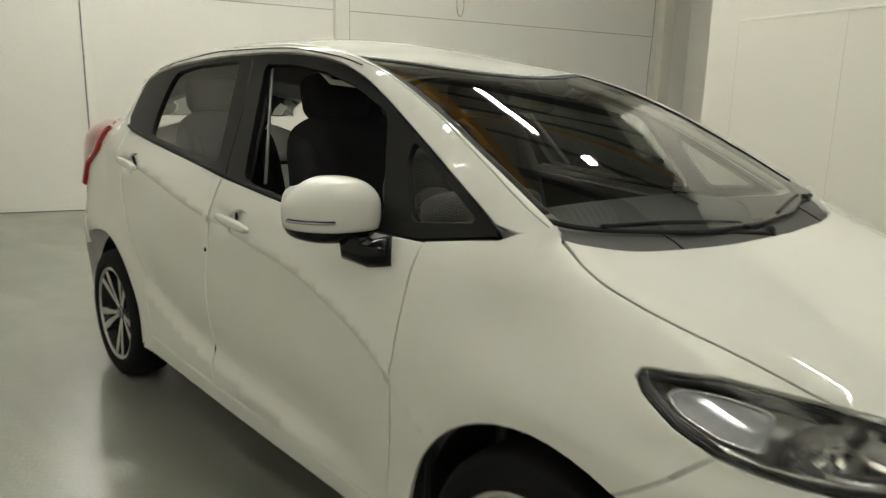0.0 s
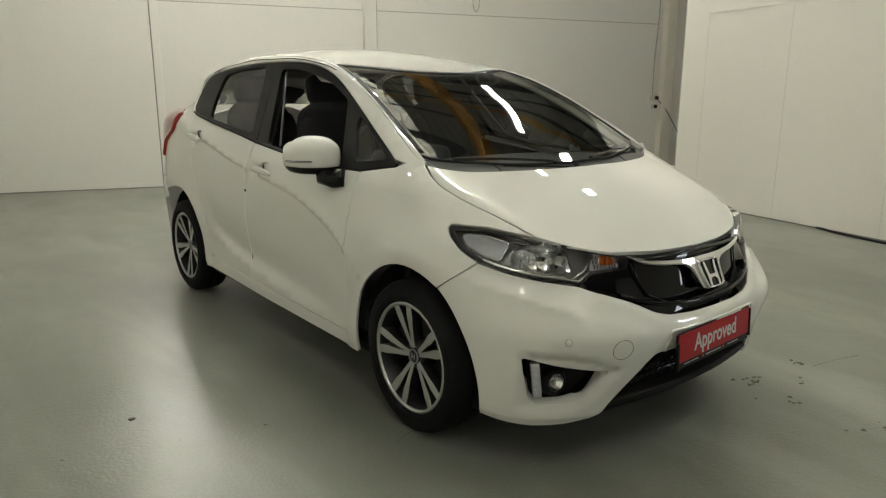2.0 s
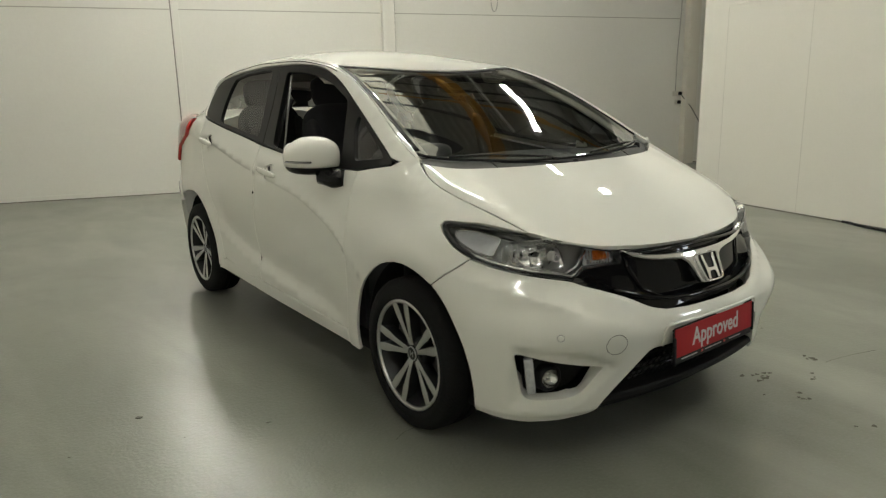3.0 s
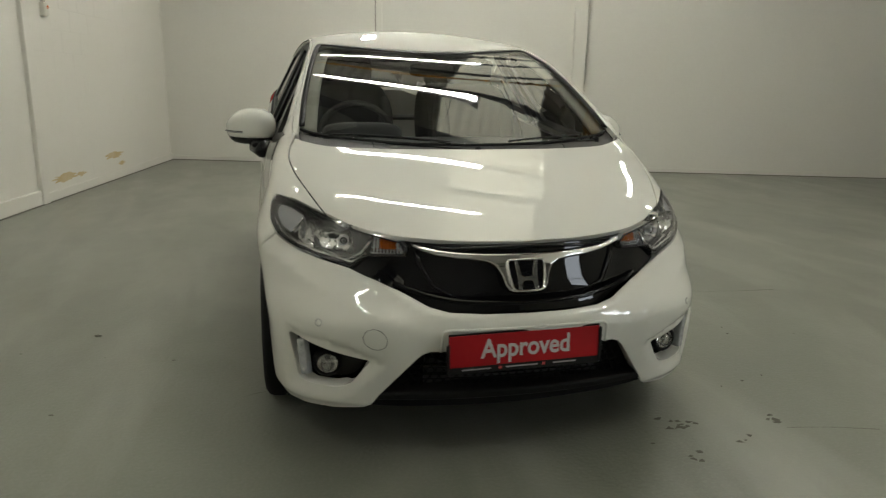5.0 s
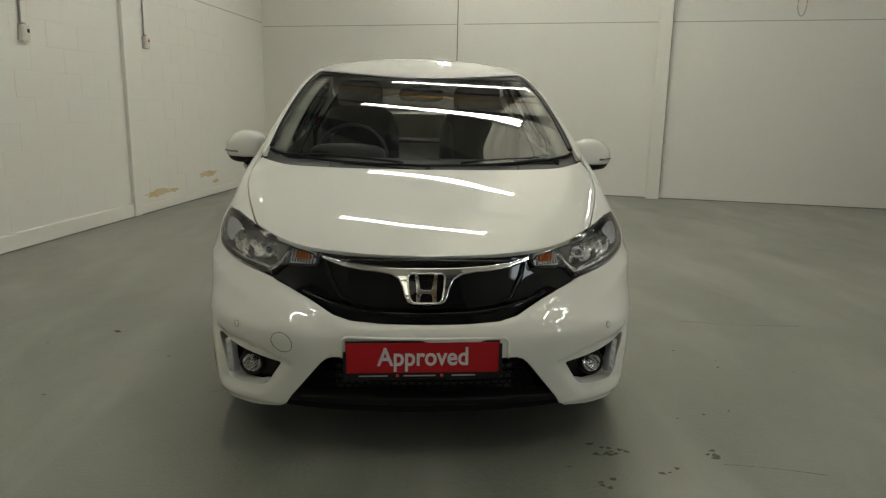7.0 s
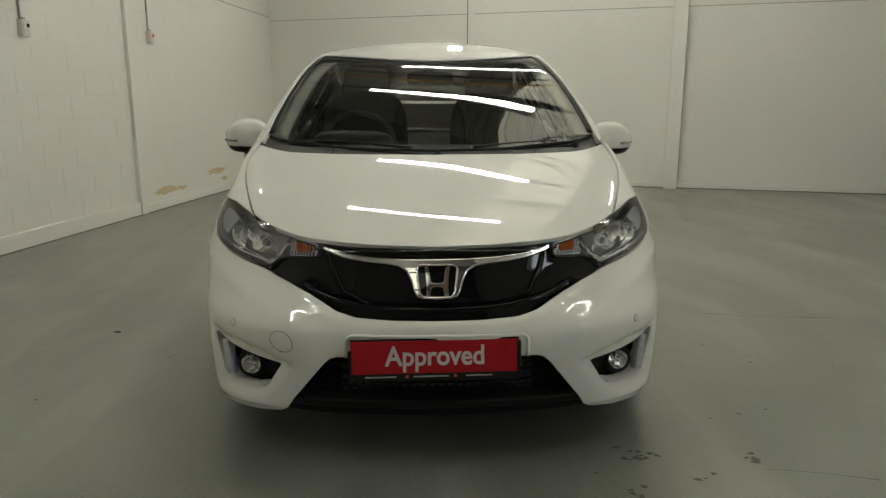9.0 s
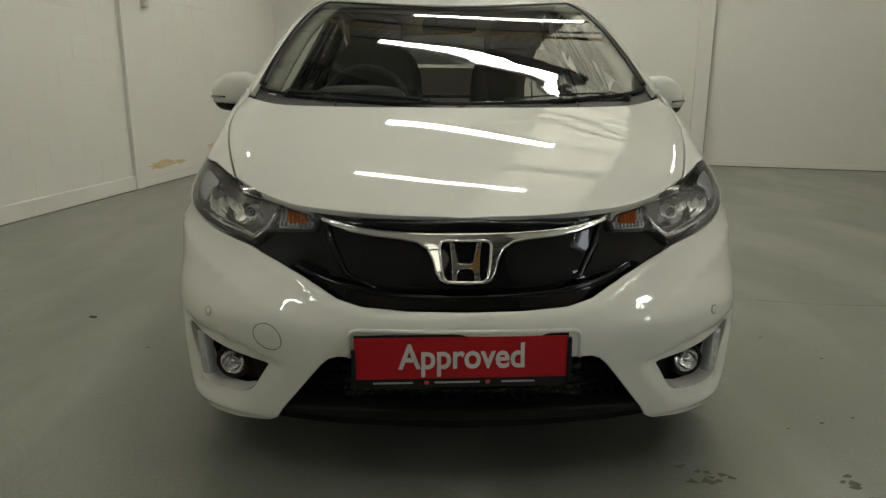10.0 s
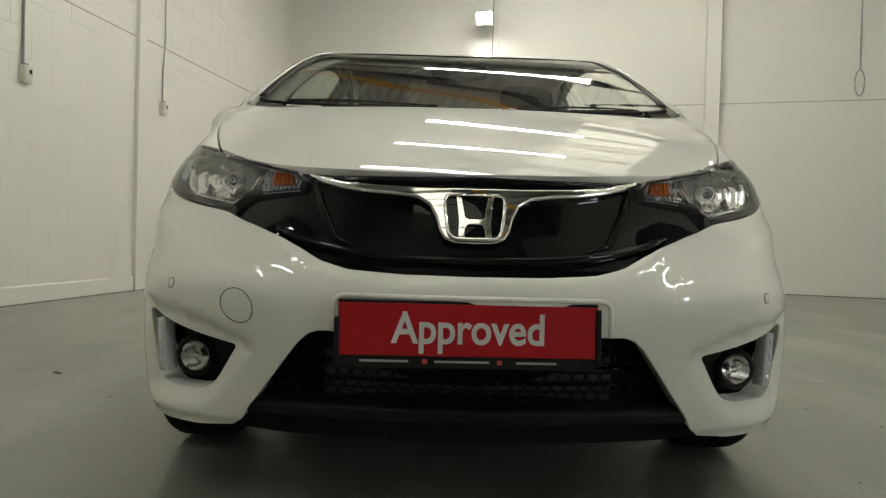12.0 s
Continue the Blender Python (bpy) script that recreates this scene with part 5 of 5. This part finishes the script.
link("rear_view_mirror", pillow(0.115, 0.018, 0.034, 0.5, 0.4, pose(0, 0.74, 1.312, 12)), BLACK_GLOSS, car)
link("mirror_mount", tube([(0, 0.74, 1.325), (0, 0.72, 1.345)], 0.014, 8), BLACK_GLOSS, car)
link("camera_housing", pillow(0.05, 0.05, 0.018, 0.6, 0.6, pose(0, 0.82, 1.345, 24)), BLACK_MATT, car)
# headlining, pillars and door cards inside
inner_roof = both([(0.0, 0.90), (0.25, 0.93), (0.50, 1.03), (0.55, 1.3), (0.55, 1.9), (0.52, 2.4), (0.40, 2.6), (0.0, 2.66)])
shell("headlining", ROOF, inner_roof, TRIM_LIGHT, car, off=-0.035, thick=0.012, res=0.09)
for sg in (1, -1):
    ribbon("pillar_lining", ROOF, [(sg * (x - 0.030), y) for x, y in screen_side], 0.075, 0.010, TRIM_LIGHT, car, off=-0.038)
    card = flanks((0.35, 0.30), (2.0, 0.35), (2.3, 0.80), (2.35, 1.13), (1.55, 1.055), (0.7, 0.975), (0.35, 0.975))
    shell("door_card", SIDE, card if sg > 0 else other(card), TRIM_DARK, car, off=-0.045, thick=0.02, res=0.10)
    ribbon("centre_pillar_lining", SIDE, [(sg * (AF + 1.33), 1.05), (sg * (AF + 1.41), 1.25), (sg * (AF + 1.51), 1.44)], 0.10, 0.01, TRIM_DARK, car, off=-0.045)
    link("grab_handle", tube([(sg * 0.545, 0.98, 1.375), (sg * 0.53, 1.02, 1.352), (sg * 0.53, 1.14, 1.362), (sg * 0.545, 1.18, 1.40)], 0.010, 6), TRIM_LIGHT, car)
    rear_card = [(AF + 2.2, 0.80), (AF + 2.53, 0.75), (AF + 2.75, 0.80), (AF + 2.75, 1.25), (AF + 2.45, 1.38), (AF + 2.40, 1.20)]
    shell("rear_lining", SIDE, rear_card if sg > 0 else other(rear_card), TRIM_DARK, car, off=-0.05, thick=0.02, res=0.10)
    ribbon("seat_belt", SIDE, [(sg * (AF + 1.46), 0.60), (sg * (AF + 1.46), 1.0), (sg * (AF + 1.43), 1.32)], 0.045, 0.003, CLOTH, car, off=-0.09)
link("parcel_shelf", box(1.10, 0.45, 0.02, pose(0, 2.62, 0.99), 0.005), TRIM_DARK, car)
link("cabin_floor", box(1.40, 2.5, 0.03, pose(0, 1.5, 0.32), 0.01), TRIM_DARK, car)
link("bulkhead", box(1.36, 0.04, 0.62, pose(0, 0.22, 0.62), 0.01), TRIM_DARK, car)
link("engine_cover", box(1.10, 0.55, 0.30, pose(0, -0.22, 0.52), 0.03), UNDER, car)

# ---------------------------------------------------------------- the hall
U0, U1, V0, V1, HIGH = -5.6, 7.30, -9.0, 7.72, 5.4


def block_of(frame_m, u0, u1, v0, v1, z0, z1, bevel=0.0):
    """A block between these bounds, in a frame of its own."""
    bm = box(u1 - u0, v1 - v0, z1 - z0, pose((u0 + u1) / 2, (v0 + v1) / 2, (z0 + z1) / 2), bevel)
    bm.transform(frame_m)
    return bm


def wall_box(name, frame_m, u0, u1, v0, v1, z0, z1, mat, label, category="wall"):
    return tagged(link(name, block_of(frame_m, u0, u1, v0, v1, z0, z1), mat, smooth=False), label, category, kind="structure")


fl = wall_box("floor", HALL, U0 - 0.4, U1 + 0.4, V0 - 0.4, V1 + 0.5, -0.2, 0.0, FLOOR, "worn grey-green painted concrete floor with scuffs", "floor")
back_wall = wall_box("wall_back", HALL, U0 - 0.3, U1 + 0.3, V1, V1 + 0.3, 0, HIGH, WALL, "white painted back wall with panel seams")
left_wall = wall_box("wall_left", LEFT, -0.3, 0, -10.6, 9.25, 0, HIGH, BLOCK, "white painted concrete block wall")
wall_box("wall_right", HALL, U1, U1 + 0.3, V0, V1, 0, HIGH, WALL, "white painted far side wall")
# the end wall is unseen and added, pale for what the car reflects
front_wall = wall_box("wall_front", HALL, U0 - 0.3, U1 + 0.3, V0 - 0.3, V0, 0, HIGH, END_WALL, "pale unseen end wall added behind the camera")
panel_wall = wall_box("wall_panel", PARTITION, 0, 0.12, -11.5, 0, 0, 3.6, PANEL_PAINT, "cream painted free-standing partition of flush panels")


def piece(name, frame_m, bounds, mat, parent=None, label="", bevel=0.0):
    return link(name, block_of(frame_m, *bounds, bevel), mat, parent, label, False)


def hall_box(name, u, v, z, su, sv, sz, mat, parent=None, label="", bevel=0.004):
    return piece(name, HALL, (u - su / 2, u + su / 2, v - sv / 2, v + sv / 2, z - sz / 2, z + sz / 2), mat, parent, label, bevel)


# seams, groove and posts on the back wall
for a, b in ((-5.0, -1.735), (-1.635, 1.18), (1.37, 6.5)):
    hall_box("groove", (a + b) / 2, V1 - 0.001, 2.49, b - a, 0.006, 0.013, SEAM_LIGHT, back_wall, bevel=0)
hall_box("seam", -1.735, V1 - 0.001, 2.3, 0.014, 0.006, 4.6, SEAM, back_wall, bevel=0)
hall_box("seam_cover", -1.68, V1 - 0.006, 2.3, 0.09, 0.014, 4.6, WALL, back_wall)
tagged(hall_box("column", 1.275, V1 - 0.06, HIGH / 2, 0.18, 0.12, HIGH, WALL), "white painted steel post against the wall", "column", kind="structure")
tagged(hall_box("column", 6.72, V1 - 0.07, HIGH / 2, 0.22, 0.14, HIGH, POST_CREAM), "cream painted corner post stained down its face", "column", kind="structure")
hall_box("column_seam", 1.372, V1 - 0.10, HIGH / 2, 0.004, 0.008, HIGH, SEAM, back_wall, bevel=0)
hall_box("skirting", 0.85, V1 - 0.004, 0.035, 12.4, 0.010, 0.07, WALL, back_wall)
hall_box("kerb_line", 0.85, V1 - 0.012, 0.006, 12.4, 0.02, 0.012, SEAM, back_wall, bevel=0)
# post, ledge and lines on the block wall
tagged(piece("column", LEFT, (0, 0.045, 4.77, 4.90, 0, HIGH), BLOCK, bevel=0.006), "white painted flat post on the block wall", "column", kind="structure")
piece("groove", LEFT, (0, 0.005, -2.0, 4.76, 2.525, 2.537), SEAM_LIGHT, left_wall)
piece("groove", LEFT, (0, 0.005, 4.96, 9.1, 2.545, 2.557), SEAM_LIGHT, left_wall)
piece("plinth", LEFT, (0, 0.03, -10.5, 4.77, 0, 0.15), BLOCK, left_wall, bevel=0.012)
piece("plinth", LEFT, (0, 0.02, 4.90, 9.1, 0, 0.10), BLOCK, left_wall, bevel=0.010)
piece("kerb_line", LEFT, (0.03, 0.045, -10.5, 9.1, 0, 0.010), SEAM, left_wall)
# the partition's panels: faint joints, a flush head and a shadow line along its foot
for w in (-0.36, -1.46, -2.62, -3.80):
    piece("panel_joint", PARTITION, (-0.0015, 0.004, w - 0.0025, w + 0.0025, 0.02, 2.18), SEAM_FAINT, panel_wall)
piece("panel_head", PARTITION, (-0.007, 0.004, -4.4, -0.36, 2.19, 2.215), PANEL_PAINT, panel_wall, bevel=0.003)
piece("kerb_line", PARTITION, (-0.014, 0.002, -11.0, -0.02, 0, 0.012), SEAM, panel_wall)
piece("panel_edge", PARTITION, (0.0, 0.12, 0.0, 0.006, 0.0, 3.6), POST_CREAM, panel_wall)


def cable(name, pts, r, label, category="cable", frame_m=HALL, mat=None):
    bm = tube([frame_m @ Vector(p) for p in pts], r, 8)
    return tagged(link(name, bm, mat or CABLE), label, category)


cable("floor_hose", [(-0.03, w, 0.012) for w in (-2.02, -2.10)] + [(-0.07 - 0.05 * math.sin(k * 0.5), -2.2 - 0.17 * k, 0.012) for k in range(6)], 0.012,
      "dark flex along the foot of the partition", frame_m=PARTITION, mat=BLACK_MATT)


def switch_box(w, z, label, face_mat, rocker_mat):
    s = thing("wall_switch", label, "switch", "switches on the walls", at=LEFT @ pose(0, w, z, 0, 0, 90))
    part("housing", box(0.090, 0.050, 0.135, pose(0, -0.025, 0), 0.008), SOCKET, s)
    part("face", box(0.074, 0.010, 0.105, pose(0, -0.052, 0.004), 0.004), face_mat, s)
    part("rocker", box(0.024, 0.012, 0.030, pose(0.012, -0.058, 0.020), 0.003), rocker_mat, s)
    part("gland", box(0.030, 0.030, 0.020, pose(0, -0.025, 0.076), 0.004), CABLE, s)
    return s


switch_box(3.29, 1.80, "grey wall switch box below a conduit", SOCKET, BLACK_MATT)
switch_box(5.25, 1.90, "cream wall switch box with an amber mark below a conduit", SOCKET, AMBER)
cable("conduit", [(0.015, 3.27, 1.87), (0.015, 3.27, 5.2)], 0.011, "thin grey conduit up the block wall", "conduit", LEFT)
cable("conduit", [(0.015, 5.24, 1.97), (0.015, 5.24, 2.3), (0.02, 5.27, 2.62), (0.02, 5.23, 5.2)], 0.009, "thin grey conduit up the block wall", "conduit", LEFT)
so = thing("wall_switch", "white double socket with a black plug on the back wall", "switch", "switches on the walls", at=Matrix.Translation(hall(6.50, V1, 1.18)) @ pose(0, 0, 0, 0, 0, -ROOM))
part("housing", box(0.15, 0.04, 0.09, pose(0, -0.02, 0.05), 0.008), SOCKET, so)
part("plug", box(0.055, 0.05, 0.06, pose(0.045, -0.055, 0.05), 0.008), BLACK_MATT, so)
part("face", box(0.10, 0.03, 0.08, pose(0.02, -0.02, -0.10), 0.008), SOCKET, so)
part("plug", box(0.05, 0.05, 0.06, pose(0.035, -0.05, -0.10), 0.008), BLACK_MATT, so)
cable("conduit", [(6.47, V1 - 0.02, 1.27), (6.47, V1 - 0.02, 1.9), (6.51, V1 - 0.02, 2.6), (6.52, V1 - 0.02, 5.2)], 0.009, "thin cable down the back wall")
cable("flex", [(6.55, V1 - 0.06, 1.22), (6.72, V1 - 0.16, 0.98), (6.95, V1 - 0.20, 0.62), (7.1, V1 - 0.2, 0.3)], 0.008, "loose dark cable from a socket", mat=STEEL)
loop = [(3.0, V1 - 0.04, 5.2), (3.0, V1 - 0.04, 2.86)] + [(3.0 + 0.055 * math.sin(a), V1 - 0.04, 2.62 - 0.16 * math.cos(a) + 0.08) for a in np.linspace(math.pi, 3 * math.pi, 22)]
cable("hanging_flex", loop, 0.008, "white looped flex hanging on the back wall")


# roof: corrugated sheet with strips of translucent rooflight, and steel
def sheet(name, u0, u1, v0, v1, mat):
    vs, fs = [], []
    n = max(2, int(round((u1 - u0) / 0.04)))
    for i in range(n + 1):
        u = u0 + (u1 - u0) * i / n
        z = HIGH + 0.035 * math.sin(2 * math.pi * u / 0.16)
        vs += [hall(u, v0, z), hall(u, v1, z)]
    fs = [(2 * i, 2 * i + 1, 2 * i + 3, 2 * i + 2) for i in range(n)]
    return link(name, from_lists(vs, fs), mat)


STRIPS = ((0.05, 1.55),)
edges = [U0 - 0.3] + [e for s in STRIPS for e in s] + [U1 + 0.3]
for i in range(0, len(edges), 2):
    tagged(sheet("ceiling", edges[i], edges[i + 1], V0 - 0.3, V1 + 0.3, CORRUGATED), "grey corrugated sheet roof", "ceiling", kind="structure")
for u0, u1 in STRIPS:
    tagged(sheet("rooflight", u0, u1, V0 - 0.3, V1 + 0.3, ROOFLIGHT), "translucent corrugated rooflight strip lit by daylight", "rooflight", kind="structure")
for v in (-6.5, -3.0, 0.2, 2.7, 6.8):
    tagged(hall_box("roof_beam", (U0 + U1) / 2, v, HIGH - 0.22, U1 - U0, 0.12, 0.26, STEEL), "dark steel roof beam", "beam", kind="structure")
for v in (-7.9, -5.2, -4.0, -1.8, -0.8, 1.4, 3.9, 5.1, 5.9):
    tagged(hall_box("purlin", (U0 + U1) / 2, v, HIGH - 0.08, U1 - U0, 0.05, 0.09, STEEL), "dark steel purlin", "beam", kind="structure")
crane = thing("crane_beam", "yellow painted overhead crane beam", "beam")
for z0, sz, sv in ((5.03, 0.012, 0.06), (5.00, 0.05, 0.016), (4.97, 0.012, 0.06)):
    hall_box("flange" if sz < 0.02 else "web", (U0 + U1) / 2, 4.38, z0, U1 - U0, sv, sz, YELLOW, crane)
runway = thing("crane_rail", "yellow painted crane rail under the roof", "beam")
for z0, sz, su in ((4.99, 0.018, 0.17), (4.86, 0.24, 0.014), (4.73, 0.018, 0.17)):
    hall_box("flange" if sz < 0.1 else "web", 2.30, -0.62, z0, su, V1 - V0, sz, YELLOW, runway)


def tube_lamp(x, y, z, length, turn=0.0):
    t = thing("tube_lamp", "lit twin fluorescent batten lamp under the roof", "lamp", "tube lamps under the roof", at=pose(x, y, z, 0, 0, -ROOM + turn))
    part("batten", box(length + 0.08, 0.13, 0.06, pose(0, 0, 0.055), 0.01), CASE, t)
    for dv in (-0.032, 0.032):
        link("tube", tube([(-length / 2, dv, 0), (length / 2, dv, 0)], 0.019, 10), TUBE, t, "lit white fluorescent tube")
    for k in (-1, 1):
        part("end_cap", box(0.03, 0.12, 0.05, pose(k * (length / 2 + 0.015), 0, 0.01), 0.006), CASE, t)
    for k in (-0.8, 0.8):
        link("hanger", tube([(k, 0, 0.08), (k, 0, HIGH - z - 0.05)], 0.006, 6), STEEL, t)
    return t


# both tubes at negative y are unseen, added to light the car's front
for x, y, turn in ((-0.04, 1.62, 0), (0.37, 3.34, 0), (0.77, 5.19, 0), (-2.70, -2.87, 90), (4.60, 3.60, 90), (3.11, -2.43, 90)):
    tube_lamp(x, y, 4.75, 2.2, turn)


def flood_lamp(place, turn, tip, label, glow=FLOOD):
    """A floodlight on a bracket, its glass towards the hall."""
    f = thing("flood_lamp", label, "lamp", "floodlights", at=Matrix.Translation(place) @ pose(0, 0, 0, 0, 0, turn))
    part("casing", box(0.26, 0.10, 0.20, pose(0, 0.06, 0.02, tip), 0.02), CASE, f)
    part("lamp_glass", box(0.20, 0.012, 0.14, pose(0, 0.004, -0.004, tip), 0.003), glow, f, "glowing lamp glass")
    part("bracket", box(0.05, 0.24, 0.05, pose(0, 0.20, 0.04), 0.006), STEEL, f)
    return f


flood_lamp(hall(-1.80, V1 - 0.31, 3.74), -ROOM, 14, "lit floodlight high on the back wall", FLOOD_NEAR)
flood_lamp(LEFT @ Vector((0.31, 2.95, 4.5)), 81.35, 45, "lit floodlight high on the block wall")
hung = flood_lamp(Vector((4.80, 1.99, 4.72)), -97.5, 50, "lit floodlight hung under the roof", FLOOD_HUNG)
link("hanger", tube([(0, 0.30, 0.03), (0, 0.30, HIGH - 4.72 - 0.04)], 0.012, 8), STEEL, hung)

# a small glazed window low in the partition; panes glow in place of daylight
win = thing("window_1", "small white framed window with two bright panes", "window", kind="structure", at=PARTITION @ pose(-0.03, -7.2, 1.15, 0, 0, -90))
for x0, z0, sx0, sz0 in ((0, 0.53, 0.86, 0.06), (0, -0.53, 0.86, 0.06), (-0.40, 0, 0.06, 1.0), (0.40, 0, 0.06, 1.0), (0, 0.05, 0.74, 0.05)):
    part("window_frame", box(sx0, 0.05, sz0, pose(x0, 0, z0), 0.006), SOCKET, win)
for z0, sz0 in ((0.265, 0.37), (-0.24, 0.52)):
    part("pane", box(0.74, 0.008, sz0, pose(0, 0.008, z0), 0), DAYLIGHT, win)

# flaked paint and small litter on the floor
rng = random.Random(4)


def chips(u, v, spread, count, size):
    vs, fs = [], []
    for _ in range(count):
        cx, cy = rng.gauss(u, spread), rng.gauss(v, spread * 0.8)
        k, r = rng.randint(4, 7), size * rng.uniform(0.4, 1.3)
        i0 = len(vs)
        for j in range(k):
            a = 2 * math.pi * j / k + rng.uniform(-0.4, 0.4)
            rr = r * rng.uniform(0.5, 1.2)
            vs.append((cx + rr * math.cos(a) * rng.uniform(0.8, 1.6), cy + rr * math.sin(a), 0.0015))
        fs.append(tuple(range(i0, i0 + k)))
    return vs, fs


for args in ((0.71, -0.60, 0.045, 9, 0.014), (0.60, -0.78, 0.06, 5, 0.014), (1.08, -0.64, 0.04, 4, 0.014), (0.60, -1.13, 0.06, 7, 0.013), (0.90, -0.76, 0.05, 3, 0.011), (1.22, -0.30, 0.06, 3, 0.009),
             (1.45, 0.30, 0.25, 4, 0.009), (-2.1, 0.9, 0.5, 3, 0.008), (-1.5, 0.1, 0.35, 3, 0.008), (3.0, 2.0, 1.2, 5, 0.010)):
    vs, fs = chips(*args)
    tagged(link("floor_flakes", from_lists(vs, fs), CHIP, smooth=False), "dark flakes of worn floor paint and dirt", "dirt", kind="stuff")
for pts in ([(1.10, -0.71), (1.17, -0.72), (1.31, -0.75), (1.44, -0.79)], [(-0.92, -0.06), (-0.87, -0.03), (-0.80, -0.02)], [(1.6, 1.0), (1.9, 0.93), (2.3, 0.90)]):
    path = curve(pts, 6)
    vs = [(x, y + w * (1 + 0.5 * math.sin(9 * x)), 0.0012) for x, y in path for w in (-0.0022, 0.0022)]
    tagged(link("floor_crack", from_lists(vs, [(2 * i, 2 * i + 2, 2 * i + 3, 2 * i + 1) for i in range(len(path) - 1)]), CHIP, smooth=False), "thin dark hairline crack in the floor paint", "crack", kind="stuff")
tagged(link("leaf_scrap", pillow(0.018, 0.010, 0.004, 1, 1, pose(-1.655, 0.768, 0.004, 8, 12, 30)), CHIP), "small dry brown leaf scrap on the floor", "litter")

# rust stains low on the block wall
for w0, z0, wide, high in ((5.35, 0.20, 0.30, 0.05), (5.75, 0.19, 0.16, 0.03), (6.75, 0.30, 0.34, 0.05), (6.95, 0.18, 0.14, 0.03)):
    pts = []
    for k in range(26):
        a = 2 * math.pi * k / 26
        r = rng.uniform(0.45, 1.1)
        pts.append(LEFT @ Vector((0.0035, w0 + wide * r * math.cos(a), z0 + high * r * math.sin(a))))
    tagged(link("rust_stain", from_lists(pts, [tuple(range(26))]), STAIN, smooth=False), "rusty yellow stain on the white block wall", "stain", kind="stuff")

# the painted blocks of the side wall, laid in running bond
bm = box(0.4465, 0.02, 0.2205, None, 0.002, 1)
block_mesh = bpy.data.meshes.new("block")
bm.to_mesh(block_mesh)
bm.free()
block_mesh.materials.append(BLOCK)
for row in range(18):
    zc = 0.15 + 0.11 + 0.2235 * row
    for k in range(13):
        vc = 2.25 + 0.45 * k + (0.225 if row % 2 else 0.0)
        if vc > 8.0:
            continue
        ob = new("block", block_mesh)
        ob.parent = left_wall
        ob.matrix_basis = LEFT @ pose(-0.0090 + rng.uniform(-0.0006, 0.0006), vc, zc, 0, 0, 90 + rng.uniform(-0.05, 0.05))
